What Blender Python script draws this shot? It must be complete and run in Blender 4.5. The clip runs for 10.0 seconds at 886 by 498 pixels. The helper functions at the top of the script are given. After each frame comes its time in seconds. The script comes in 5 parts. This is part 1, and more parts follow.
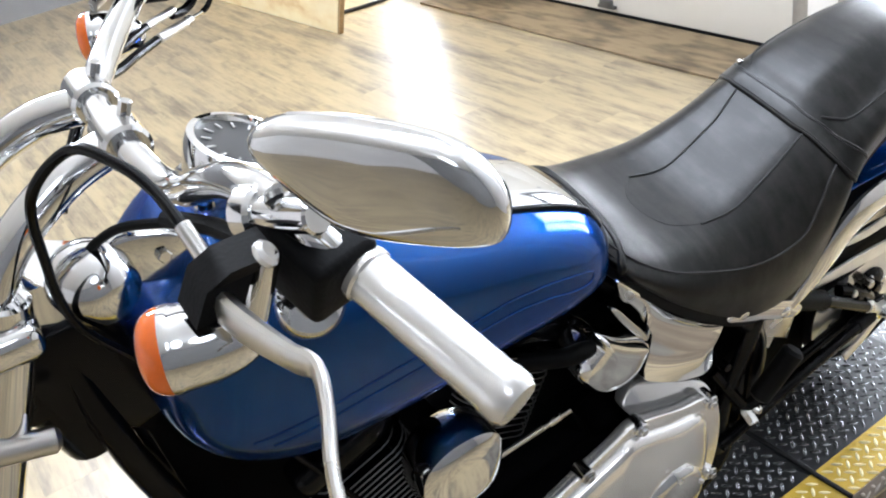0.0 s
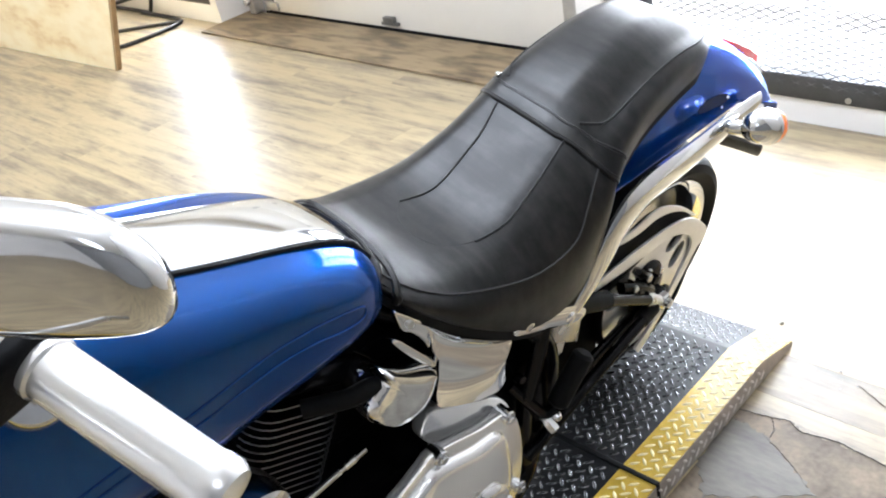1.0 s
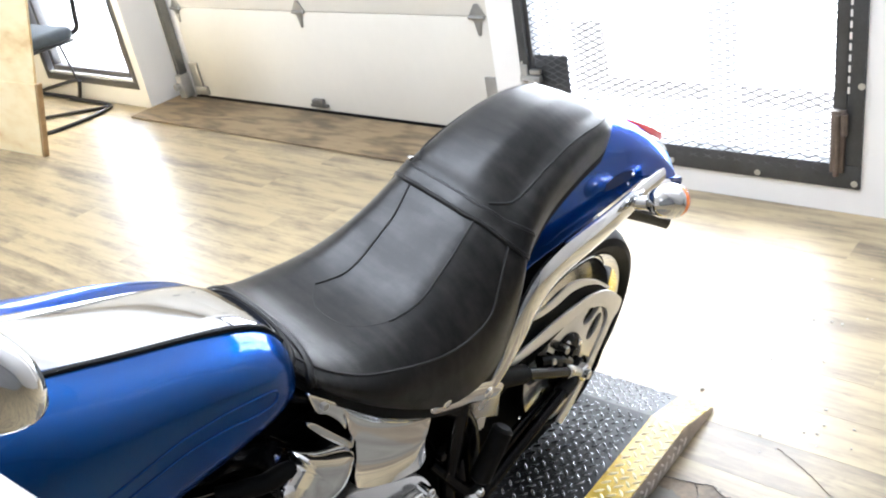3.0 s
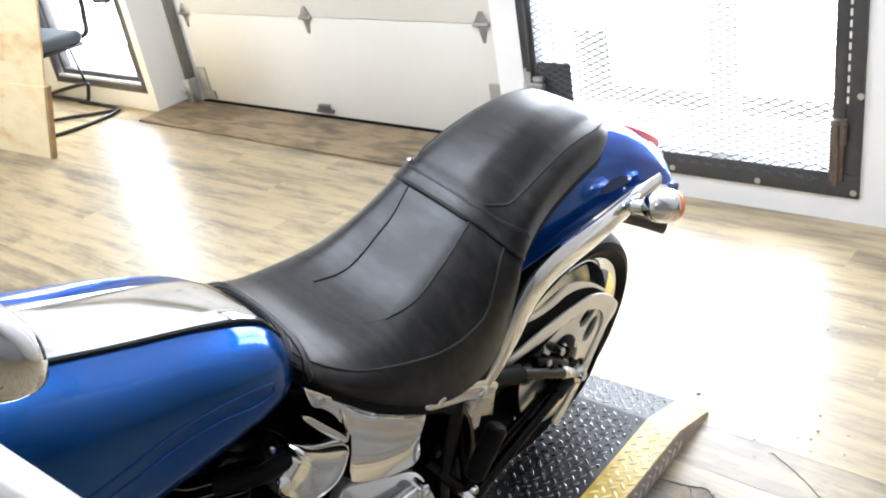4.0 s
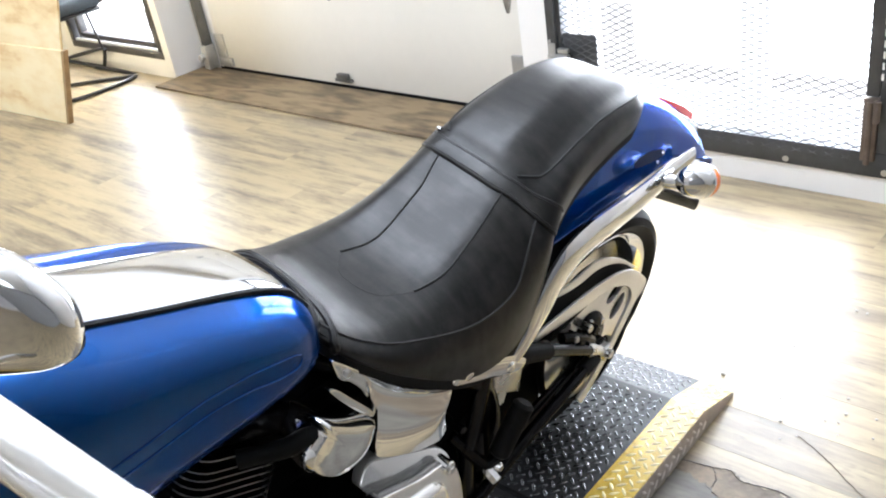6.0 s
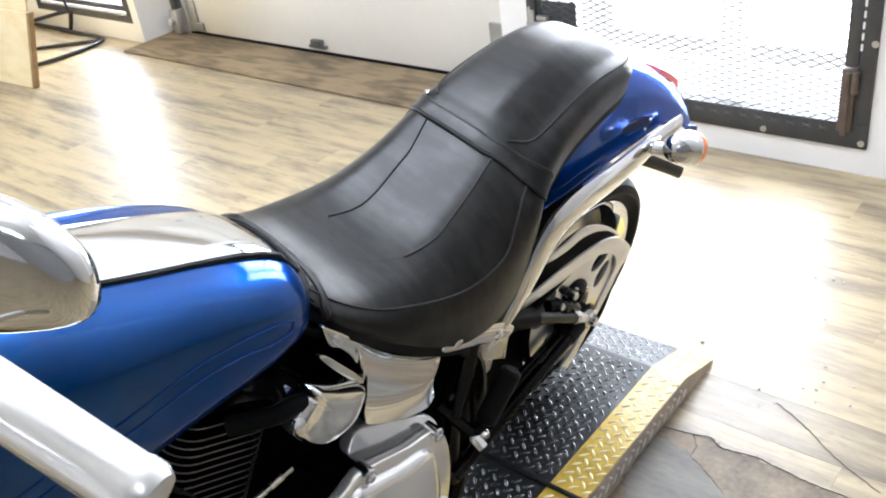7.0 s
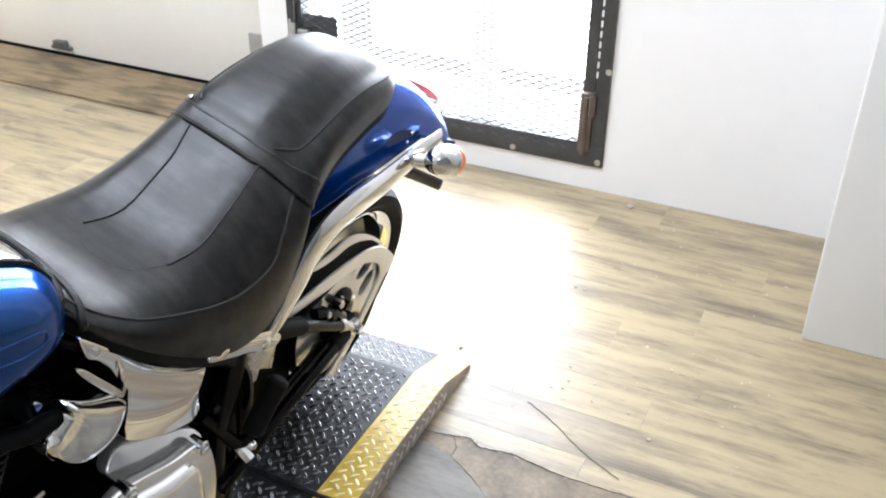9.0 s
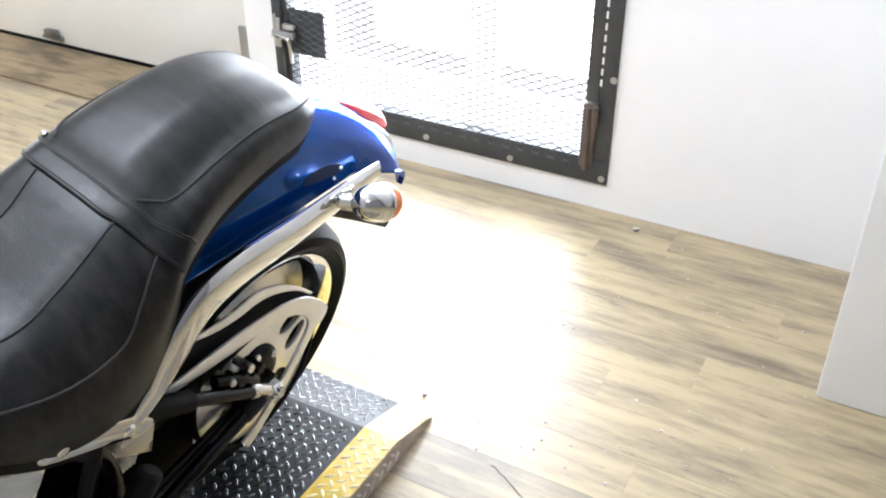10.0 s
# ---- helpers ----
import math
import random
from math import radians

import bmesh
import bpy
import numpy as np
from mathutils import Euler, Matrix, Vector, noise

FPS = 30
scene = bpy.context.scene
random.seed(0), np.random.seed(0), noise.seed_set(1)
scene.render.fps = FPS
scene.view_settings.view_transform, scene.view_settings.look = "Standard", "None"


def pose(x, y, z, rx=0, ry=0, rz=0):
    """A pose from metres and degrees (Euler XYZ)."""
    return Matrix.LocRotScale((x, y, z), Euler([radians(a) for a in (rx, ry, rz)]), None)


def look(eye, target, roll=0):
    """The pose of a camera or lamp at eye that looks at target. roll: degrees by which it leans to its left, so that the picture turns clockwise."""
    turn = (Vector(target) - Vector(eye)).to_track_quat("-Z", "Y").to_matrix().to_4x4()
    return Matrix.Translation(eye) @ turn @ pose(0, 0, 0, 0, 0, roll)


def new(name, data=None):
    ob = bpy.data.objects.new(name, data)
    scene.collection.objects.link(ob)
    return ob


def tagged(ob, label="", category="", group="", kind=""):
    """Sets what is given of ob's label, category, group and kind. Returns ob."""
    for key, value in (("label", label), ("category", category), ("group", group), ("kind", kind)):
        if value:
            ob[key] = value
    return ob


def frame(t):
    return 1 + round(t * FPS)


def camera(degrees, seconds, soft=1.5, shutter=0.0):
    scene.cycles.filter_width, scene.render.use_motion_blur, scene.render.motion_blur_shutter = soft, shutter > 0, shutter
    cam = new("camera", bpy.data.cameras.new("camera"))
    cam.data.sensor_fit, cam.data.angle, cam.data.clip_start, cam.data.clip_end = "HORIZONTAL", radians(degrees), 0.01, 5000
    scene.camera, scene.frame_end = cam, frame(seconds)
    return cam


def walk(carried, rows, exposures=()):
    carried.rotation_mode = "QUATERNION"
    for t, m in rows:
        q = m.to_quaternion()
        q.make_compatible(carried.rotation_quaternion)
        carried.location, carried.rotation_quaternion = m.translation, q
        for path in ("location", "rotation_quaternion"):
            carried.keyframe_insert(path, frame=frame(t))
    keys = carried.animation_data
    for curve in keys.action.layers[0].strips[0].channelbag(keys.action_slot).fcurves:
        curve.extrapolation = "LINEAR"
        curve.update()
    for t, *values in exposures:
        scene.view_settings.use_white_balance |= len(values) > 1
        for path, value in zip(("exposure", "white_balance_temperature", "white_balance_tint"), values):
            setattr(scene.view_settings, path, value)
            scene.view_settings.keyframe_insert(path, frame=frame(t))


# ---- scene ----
cam = camera(52.0, 10.0, 2.0)
PATH = [
    (0, (1.253, 0.437, 1.588), (-0.268, 1.25, 0.575), -11.6),
    (0.5, (1.251, 0.497, 1.578), (-0.151, 1.499, 0.563), -11.8),
    (1, (1.252, 0.538, 1.564), (-0.036, 1.654, 0.518), -11.6),
    (1.5, (1.259, 0.551, 1.565), (0.019, 1.748, 0.55), -10.7),
    (2, (1.271, 0.559, 1.576), (0.052, 1.808, 0.599), -11.0),
    (2.5, (1.283, 0.556, 1.58), (0.059, 1.824, 0.634), -11.0),
    (4, (1.338, 0.536, 1.581), (0.096, 1.812, 0.67), -10.3),
    (4.5, (1.333, 0.528, 1.58), (0.069, 1.788, 0.677), -10.0),
    (5, (1.323, 0.535, 1.575), (0.062, 1.791, 0.663), -9.6),
    (5.5, (1.3, 0.543, 1.565), (0.044, 1.779, 0.62), -9.5),
    (6.8, (1.265, 0.534, 1.558), (0.057, 1.784, 0.57), -9.1),
    (7, (1.252, 0.529, 1.549), (0.07, 1.778, 0.528), -8.5),
    (7.5, (1.231, 0.486, 1.553), (0.109, 1.795, 0.54), -6.2),
    (8, (1.231, 0.464, 1.557), (0.229, 1.883, 0.566), -4.3),
    (8.5, (1.235, 0.448, 1.563), (0.334, 1.942, 0.584), -1.3),
    (9, (1.251, 0.502, 1.548), (0.505, 2.05, 0.523), 0.3),
    (9.2, (1.262, 0.555, 1.543), (0.553, 2.097, 0.485), -0.4),
    (9.5, (1.268, 0.653, 1.521), (0.517, 2.167, 0.451), -1.2),
    (9.6, (1.277, 0.697, 1.52), (0.49, 2.197, 0.458), -1.0),
    (9.8, (1.287, 0.791, 1.517), (0.47, 2.28, 0.461), -0.3),
    (10, (1.293, 0.881, 1.517), (0.466, 2.361, 0.456), -0.1),
]
EXPOSE = [(0, 0.0, 5980, 12.8), (1.5, 0.02, 5980, 12.8), (4.5, -0.08, 5980, 12.8), (8, -0.06, 5980, 12.8), (10, -0.01, 5980, 12.8)]
walk(cam, [(t, look(eye, target, roll)) for t, eye, target, roll in PATH], EXPOSE)

# ---- light ----
world = bpy.data.worlds.new("world")
scene.world = world
world.use_nodes = True
wn = world.node_tree.nodes
sky = wn.new("ShaderNodeTexSky")
sky.sky_type, sky.sun_disc = "NISHITA", False
sky.sun_elevation, sky.sun_rotation = radians(50), radians(20)
wn["Background"].inputs["Strength"].default_value = 0.12
world.node_tree.links.new(sky.outputs["Color"], wn["Background"].inputs["Color"])


def area(name, where, target, sx, sy, power, color):
    data = bpy.data.lights.new(name, "AREA")
    data.shape, data.size, data.size_y, data.energy, data.color = "RECTANGLE", sx, sy, power, color
    ob = new(name, data)
    ob.matrix_world = look(where, target)
    return ob


area("daylight_gate", (-0.23, 4.25, 1.2), (-0.23, 0.0, 0.9), 1.5, 2.2, 370, (0.95, 0.98, 1.0))
area("daylight_window", (-5.3, 4.25, 1.2), (-5.3, 0.0, 0.9), 2.8, 2.2, 350, (0.95, 0.98, 1.0))
# unseen soft point lamps, added in place of the room's own overhead lighting
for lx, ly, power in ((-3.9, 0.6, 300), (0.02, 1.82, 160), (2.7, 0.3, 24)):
    data = bpy.data.lights.new("overhead_fill", "POINT")
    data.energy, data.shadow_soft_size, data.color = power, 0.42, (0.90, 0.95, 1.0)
    new("overhead_fill", data).location = (lx, ly, 2.95)


# ---- materials ----
def mat(name, color, rough=0.5, metal=0.0, vary=0.12, scale=6.0, bump=0.0, bump_scale=80.0, coat=0.0, stretch=None, rough_vary=0.06, per_object=0.0, spec=0.5):
    m = bpy.data.materials.new(name)
    m.use_nodes = True
    n, l = m.node_tree.nodes, m.node_tree.links
    b = n["Principled BSDF"]
    co = n.new("ShaderNodeTexCoord")
    src = co.outputs["Object"]
    if stretch:
        mp = n.new("ShaderNodeMapping")
        mp.inputs["Scale"].default_value = stretch
        l.new(src, mp.inputs["Vector"])
        src = mp.outputs["Vector"]
    big = n.new("ShaderNodeTexNoise")
    big.inputs["Scale"].default_value, big.inputs["Detail"].default_value = scale, 6
    fine = n.new("ShaderNodeTexNoise")
    fine.inputs["Scale"].default_value, fine.inputs["Detail"].default_value = scale * 9, 3
    l.new(src, big.inputs["Vector"]), l.new(src, fine.inputs["Vector"])
    mixn = n.new("ShaderNodeMath")
    mixn.operation = "MULTIPLY_ADD"
    l.new(fine.outputs["Fac"], mixn.inputs[0])
    mixn.inputs[1].default_value = 0.4
    l.new(big.outputs["Fac"], mixn.inputs[2])
    value = mixn.outputs[0]
    if per_object:
        info = n.new("ShaderNodeObjectInfo")
        add = n.new("ShaderNodeMath")
        add.operation = "MULTIPLY_ADD"
        l.new(info.outputs["Random"], add.inputs[0])
        add.inputs[1].default_value = per_object
        l.new(value, add.inputs[2])
        value = add.outputs[0]
    ramp = n.new("ShaderNodeMapRange")
    ramp.inputs["From Min"].default_value, ramp.inputs["From Max"].default_value = 0.35, 1.05 + per_object
    ramp.inputs["To Min"].default_value, ramp.inputs["To Max"].default_value = 1 - vary, 1 + vary
    l.new(value, ramp.inputs["Value"])
    hsv = n.new("ShaderNodeHueSaturation")
    hsv.inputs["Color"].default_value = (*color, 1)
    l.new(ramp.outputs["Result"], hsv.inputs["Value"])
    l.new(hsv.outputs["Color"], b.inputs["Base Color"])
    rr = n.new("ShaderNodeMapRange")
    rr.inputs["To Min"].default_value, rr.inputs["To Max"].default_value = max(0.02, rough - rough_vary), rough + rough_vary
    l.new(big.outputs["Fac"], rr.inputs["Value"])
    l.new(rr.outputs["Result"], b.inputs["Roughness"])
    b.inputs["Metallic"].default_value = metal
    b.inputs["Specular IOR Level"].default_value = spec
    b.inputs["Coat Weight"].default_value = coat
    b.inputs["Coat Roughness"].default_value = 0.04
    if bump:
        tex = n.new("ShaderNodeTexNoise")
        tex.inputs["Scale"].default_value, tex.inputs["Detail"].default_value = bump_scale, 4
        l.new(src, tex.inputs["Vector"])
        bp = n.new("ShaderNodeBump")
        bp.inputs["Strength"].default_value, bp.inputs["Distance"].default_value = bump, 0.002
        l.new(tex.outputs["Fac"], bp.inputs["Height"])
        l.new(bp.outputs["Normal"], b.inputs["Normal"])
    return m


CHROME = mat("chrome", (0.74, 0.745, 0.75), 0.07, 1.0, 0.03, 5, rough_vary=0.03)
POLISHED = mat("polished_cover", (0.88, 0.875, 0.865), 0.17, 0.75, 0.04, 8, rough_vary=0.04)
SATIN = mat("satin_metal", (0.62, 0.61, 0.59), 0.28, 1.0, 0.08, 9)
DULL = mat("dull_steel", (0.20, 0.20, 0.195), 0.4, 0.8, 0.3, 14)
STEEL = mat("galvanised_steel", (0.50, 0.50, 0.49), 0.42, 0.9, 0.2, 14)
BLUE = mat("blue_paint", (0.0004, 0.047, 0.200), 0.26, 0.8, 0.06, 3, coat=0.6, rough_vary=0.03, spec=0.05)
BLUE.node_tree.nodes["Principled BSDF"].inputs["Specular Tint"].default_value = (0.12, 0.44, 1.0, 1)
NAVY = mat("dark_navy", (0.002, 0.010, 0.05), 0.5, 0.0, 0.1, 5, spec=0.2)
BLACK = mat("black_paint", (0.003, 0.003, 0.0034), 0.22, 0.0, 0.2, 8, spec=0.15)
MATT = mat("matt_black", (0.0055, 0.0055, 0.006), 0.55, 0.0, 0.3, 12, bump=0.2, bump_scale=250, spec=0.10)
ENGINE = mat("engine_black", (0.0022, 0.0022, 0.0024), 0.6, 0.0, 0.3, 15, bump=0.2, bump_scale=200, spec=0.02)
THREAD = mat("black_thread", (0.014, 0.014, 0.014), 0.7, 0.0, 0.3, 300)
RUBBER = mat("rubber", (0.006, 0.006, 0.006), 0.62, 0.0, 0.25, 10, bump=0.15, bump_scale=160, spec=0.10)
ALU = mat("brushed_aluminium", (0.80, 0.79, 0.775), 0.32, 0.65, 0.08, 12)
GRIP = mat("chrome_grip", (0.86, 0.85, 0.84), 0.24, 0.7, 0.05, 20)
AMBER = mat("amber_lens", (0.85, 0.16, 0.01), 0.12, 0.0, 0.1, 30, coat=0.6)
RED = mat("red_lens", (0.92, 0.07, 0.075), 0.12, 0.0, 0.08, 25, coat=0.8)
DIAL = mat("dial_face", (0.03, 0.03, 0.03), 0.3, 0.0, 0.1, 20)
WALL = mat("white_wall_paint", (0.86, 0.85, 0.835), 0.55, 0.0, 0.03, 1.6, bump=0.12, bump_scale=90)
CREAM = mat("cream_door_paint", (0.74, 0.71, 0.64), 0.42, 0.0, 0.04, 2.0, bump=0.10, bump_scale=120)
GREYWALL = mat("unseen_wall_grey", (0.26, 0.26, 0.265), 0.6, 0.0, 0.1, 1.2, bump=0.1)
CEIL = mat("ceiling_paint", (0.86, 0.86, 0.85), 0.7, 0.0, 0.05, 2)
IRON = mat("dark_grey_steel", (0.060, 0.062, 0.065), 0.5, 0.35, 0.3, 12, bump=0.15, bump_scale=120)
RUST = mat("brown_worn_steel", (0.12, 0.09, 0.07), 0.6, 0.3, 0.4, 16)
BRONZE = mat("bronze_frame", (0.105, 0.104, 0.106), 0.4, 0.4, 0.2, 10)
WHITE = mat("white_frame", (0.82, 0.81, 0.79), 0.5, 0.0, 0.05, 4)
PLYEDGE = mat("plywood_edge", (0.36, 0.23, 0.11), 0.6, 0.0, 0.3, 12)
TUBE = mat("black_tube", (0.015, 0.015, 0.017), 0.3, 0.0, 0.2, 20)
CLOTH = mat("blue_grey_cloth", (0.032, 0.042, 0.052), 0.8, 0.0, 0.25, 40, bump=0.4, bump_scale=500)
TREAD = mat("black_tread_plate", (0.0075, 0.008, 0.009), 0.46, 0.0, 0.4, 7, bump=0.1, bump_scale=200, spec=0.3)
# worn metal lugs; their crest glints are partly put into this paler tone
LUG = mat("worn_glint_lug", (0.15, 0.153, 0.16), 0.24, 0.8, 0.6, 18)
YELLOW = mat("yellow_floor_paint", (0.55, 0.375, 0.055), 0.27, 0.0, 0.28, 9, bump=0.15, bump_scale=150, spec=0.7)
SIDE = mat("worn_grey_side", (0.44, 0.385, 0.33), 0.4, 0.1, 0.45, 22)
# paler than YELLOW: the highlights on the lugs are put into the colour
YLUG = mat("highlit_yellow_lug", (0.88, 0.77, 0.42), 0.32, 0.1, 0.35, 24)


def leather_material():
    """Black hide: pebble grain, soft creases, rubbed shiny patches and a few pale scuffs."""
    m = bpy.data.materials.new("black_leather")
    m.use_nodes = True
    n, l = m.node_tree.nodes, m.node_tree.links
    b = n["Principled BSDF"]
    co = n.new("ShaderNodeTexCoord")

    def noise(scale, detail, rough, stretch=(1, 1, 1)):
        mp, t = n.new("ShaderNodeMapping"), n.new("ShaderNodeTexNoise")
        mp.inputs["Scale"].default_value = stretch
        l.new(co.outputs["Object"], mp.inputs["Vector"])
        l.new(mp.outputs["Vector"], t.inputs["Vector"])
        t.inputs["Scale"].default_value, t.inputs["Detail"].default_value, t.inputs["Roughness"].default_value = scale, detail, rough
        return t.outputs["Fac"]

    def ranged(src, a, b0, c, d):
        r = n.new("ShaderNodeMapRange")
        for k, v in zip(("From Min", "From Max", "To Min", "To Max"), (a, b0, c, d)):
            r.inputs[k].default_value = v
        l.new(src, r.inputs["Value"])
        return r.outputs["Result"]

    rubbed, scuff, pebble, crease = noise(11, 8, 0.68), noise(9, 3, 0.5, (1.0, 7.0, 3.0)), noise(430, 3, 0.6), noise(34, 5, 0.62, (1.0, 0.6, 1.0))
    ramp, both_marks = n.new("ShaderNodeValToRGB"), n.new("ShaderNodeMath")
    both_marks.operation, both_marks.inputs[1].default_value = "MULTIPLY_ADD", 0.55
    l.new(scuff, both_marks.inputs[0])
    l.new(rubbed, both_marks.inputs[2])
    l.new(both_marks.outputs[0], ramp.inputs["Fac"])
    e = ramp.color_ramp.elements
    e[0].position, e[0].color = 0.68, (0.0046, 0.0045, 0.0044, 1)
    e[1].position, e[1].color = 1.0, (0.022, 0.021, 0.0195, 1)
    l.new(ramp.outputs["Color"], b.inputs["Base Color"])
    l.new(ranged(rubbed, 0.3, 0.7, 0.39, 0.29), b.inputs["Roughness"])
    b.inputs["Specular IOR Level"].default_value = 0.26
    first, second = n.new("ShaderNodeBump"), n.new("ShaderNodeBump")
    for node, src, strength, depth in ((first, crease, 0.05, 0.004), (second, pebble, 0.17, 0.002)):
        node.inputs["Strength"].default_value, node.inputs["Distance"].default_value = strength, depth
        l.new(src, node.inputs["Height"])
    l.new(first.outputs["Normal"], second.inputs["Normal"])
    l.new(second.outputs["Normal"], b.inputs["Normal"])
    return m


LEATHER = leather_material()


def plank_material():
    """Wood-print vinyl: long streaks over broad blotches, each plank with its own offset and tone."""
    m = bpy.data.materials.new("vinyl_plank")
    m.use_nodes = True
    n, l = m.node_tree.nodes, m.node_tree.links
    b = n["Principled BSDF"]
    co, info = n.new("ShaderNodeTexCoord"), n.new("ShaderNodeObjectInfo")
    shift = n.new("ShaderNodeVectorMath")
    shift.operation = "MULTIPLY_ADD"
    l.new(info.outputs["Random"], shift.inputs[0])
    shift.inputs[1].default_value = (37.0, 19.0, 11.0)
    l.new(co.outputs["Object"], shift.inputs[2])
    levels = []
    for scale, detail, rough in (((1.2, 8.5, 1.0), 6, 0.62), ((2.0, 36.0, 1.0), 4, 0.62), ((6.0, 20.0, 1.0), 6, 0.7)):
        mp = n.new("ShaderNodeMapping")
        mp.inputs["Scale"].default_value = scale
        l.new(shift.outputs["Vector"], mp.inputs["Vector"])
        t = n.new("ShaderNodeTexNoise")
        t.inputs["Scale"].default_value, t.inputs["Detail"].default_value, t.inputs["Roughness"].default_value = 1.6, detail, rough
        l.new(mp.outputs["Vector"], t.inputs["Vector"])
        levels.append(t.outputs["Fac"])
    total = None
    for src, w in ((levels[0], 0.62), (levels[1], 0.18), (levels[2], 0.20), (info.outputs["Random"], 0.05)):
        add = n.new("ShaderNodeMath")
        add.operation = "MULTIPLY_ADD"
        l.new(src, add.inputs[0])
        add.inputs[1].default_value = w
        if total is None:
            add.inputs[2].default_value = 0.0
        else:
            l.new(total, add.inputs[2])
        total = add.outputs[0]
    mp, fleck = n.new("ShaderNodeMapping"), n.new("ShaderNodeTexNoise")
    mp.inputs["Scale"].default_value = (16.0, 46.0, 1.0)
    l.new(shift.outputs["Vector"], mp.inputs["Vector"])
    l.new(mp.outputs["Vector"], fleck.inputs["Vector"])
    fleck.inputs["Scale"].default_value, fleck.inputs["Detail"].default_value = 1.0, 3
    worn, dent = n.new("ShaderNodeMapRange"), n.new("ShaderNodeMath")
    for k, v in zip(("From Min", "From Max", "To Min", "To Max"), (0.62, 0.76, 0.0, 0.08)):
        worn.inputs[k].default_value = v
    l.new(fleck.outputs["Fac"], worn.inputs["Value"])
    dent.operation = "SUBTRACT"
    l.new(total, dent.inputs[0])
    l.new(worn.outputs["Result"], dent.inputs[1])
    ramp = n.new("ShaderNodeValToRGB")
    l.new(dent.outputs[0], ramp.inputs["Fac"])
    e = ramp.color_ramp.elements
    e[0].position, e[0].color = 0.37, (0.160, 0.128, 0.088, 1)
    e[1].position, e[1].color = 0.66, (0.455, 0.365, 0.218, 1)
    for p, c in ((0.445, (0.240, 0.193, 0.129, 1)), (0.505, (0.335, 0.268, 0.168, 1)), (0.56, (0.410, 0.328, 0.198, 1))):
        q = e.new(p)
        q.color = c
    l.new(ramp.outputs["Color"], b.inputs["Base Color"])
    b.inputs["Specular IOR Level"].default_value = 0.5
    rr = n.new("ShaderNodeMapRange")
    rr.inputs["To Min"].default_value, rr.inputs["To Max"].default_value = 0.40, 0.27
    l.new(levels[1], rr.inputs["Value"])
    l.new(rr.outputs["Result"], b.inputs["Roughness"])
    bp = n.new("ShaderNodeBump")
    bp.inputs["Strength"].default_value, bp.inputs["Distance"].default_value = 0.10, 0.001
    l.new(levels[2], bp.inputs["Height"])
    l.new(bp.outputs["Normal"], b.inputs["Normal"])
    return m


PLANK = plank_material()


def wood(name, light, mid, dark, scale, bands, warp, rough=0.5, stained=0.7):
    """Rotary-cut veneer: warped growth bands over fine grain and stains."""
    m = bpy.data.materials.new(name)
    m.use_nodes = True
    n, l = m.node_tree.nodes, m.node_tree.links
    b = n["Principled BSDF"]
    co, mp = n.new("ShaderNodeTexCoord"), n.new("ShaderNodeMapping")
    mp.inputs["Scale"].default_value = scale
    l.new(co.outputs["Object"], mp.inputs["Vector"])
    bend = n.new("ShaderNodeTexNoise")
    bend.inputs["Scale"].default_value, bend.inputs["Detail"].default_value = 1.1, 2
    l.new(mp.outputs["Vector"], bend.inputs["Vector"])
    ring = n.new("ShaderNodeMath")
    ring.operation = "MULTIPLY"
    l.new(bend.outputs["Fac"], ring.inputs[0])
    ring.inputs[1].default_value = bands
    sine = n.new("ShaderNodeMath")
    sine.operation = "SINE"
    l.new(ring.outputs[0], sine.inputs[0])
    fine = n.new("ShaderNodeTexNoise")
    fine.inputs["Scale"].default_value, fine.inputs["Detail"].default_value, fine.inputs["Roughness"].default_value = 7.0, 5, 0.55
    l.new(mp.outputs["Vector"], fine.inputs["Vector"])
    stain = n.new("ShaderNodeTexNoise")
    stain.inputs["Scale"].default_value, stain.inputs["Detail"].default_value = 2.3, 5
    l.new(co.outputs["Object"], stain.inputs["Vector"])
    a1, a2 = n.new("ShaderNodeMath"), n.new("ShaderNodeMath")
    a1.operation = a2.operation = "MULTIPLY_ADD"
    l.new(sine.outputs[0], a1.inputs[0])
    a1.inputs[1].default_value = warp
    l.new(fine.outputs["Fac"], a1.inputs[2])
    l.new(stain.outputs["Fac"], a2.inputs[0])
    a2.inputs[1].default_value = stained
    l.new(a1.outputs[0], a2.inputs[2])
    ramp = n.new("ShaderNodeValToRGB")
    l.new(a2.outputs[0], ramp.inputs["Fac"])
    e = ramp.color_ramp.elements
    base = 0.45 + 0.5 * stained
    e[0].position, e[0].color = base - 0.2, (*dark, 1)
    e[1].position, e[1].color = base + 0.2, (*light, 1)
    q = e.new(base)
    q.color = (*mid, 1)
    l.new(ramp.outputs["Color"], b.inputs["Base Color"])
    b.inputs["Roughness"].default_value = rough
    bp = n.new("ShaderNodeBump")
    bp.inputs["Strength"].default_value, bp.inputs["Distance"].default_value = 0.15, 0.001
    l.new(fine.outputs["Fac"], bp.inputs["Height"])
    l.new(bp.outputs["Normal"], b.inputs["Normal"])
    return m


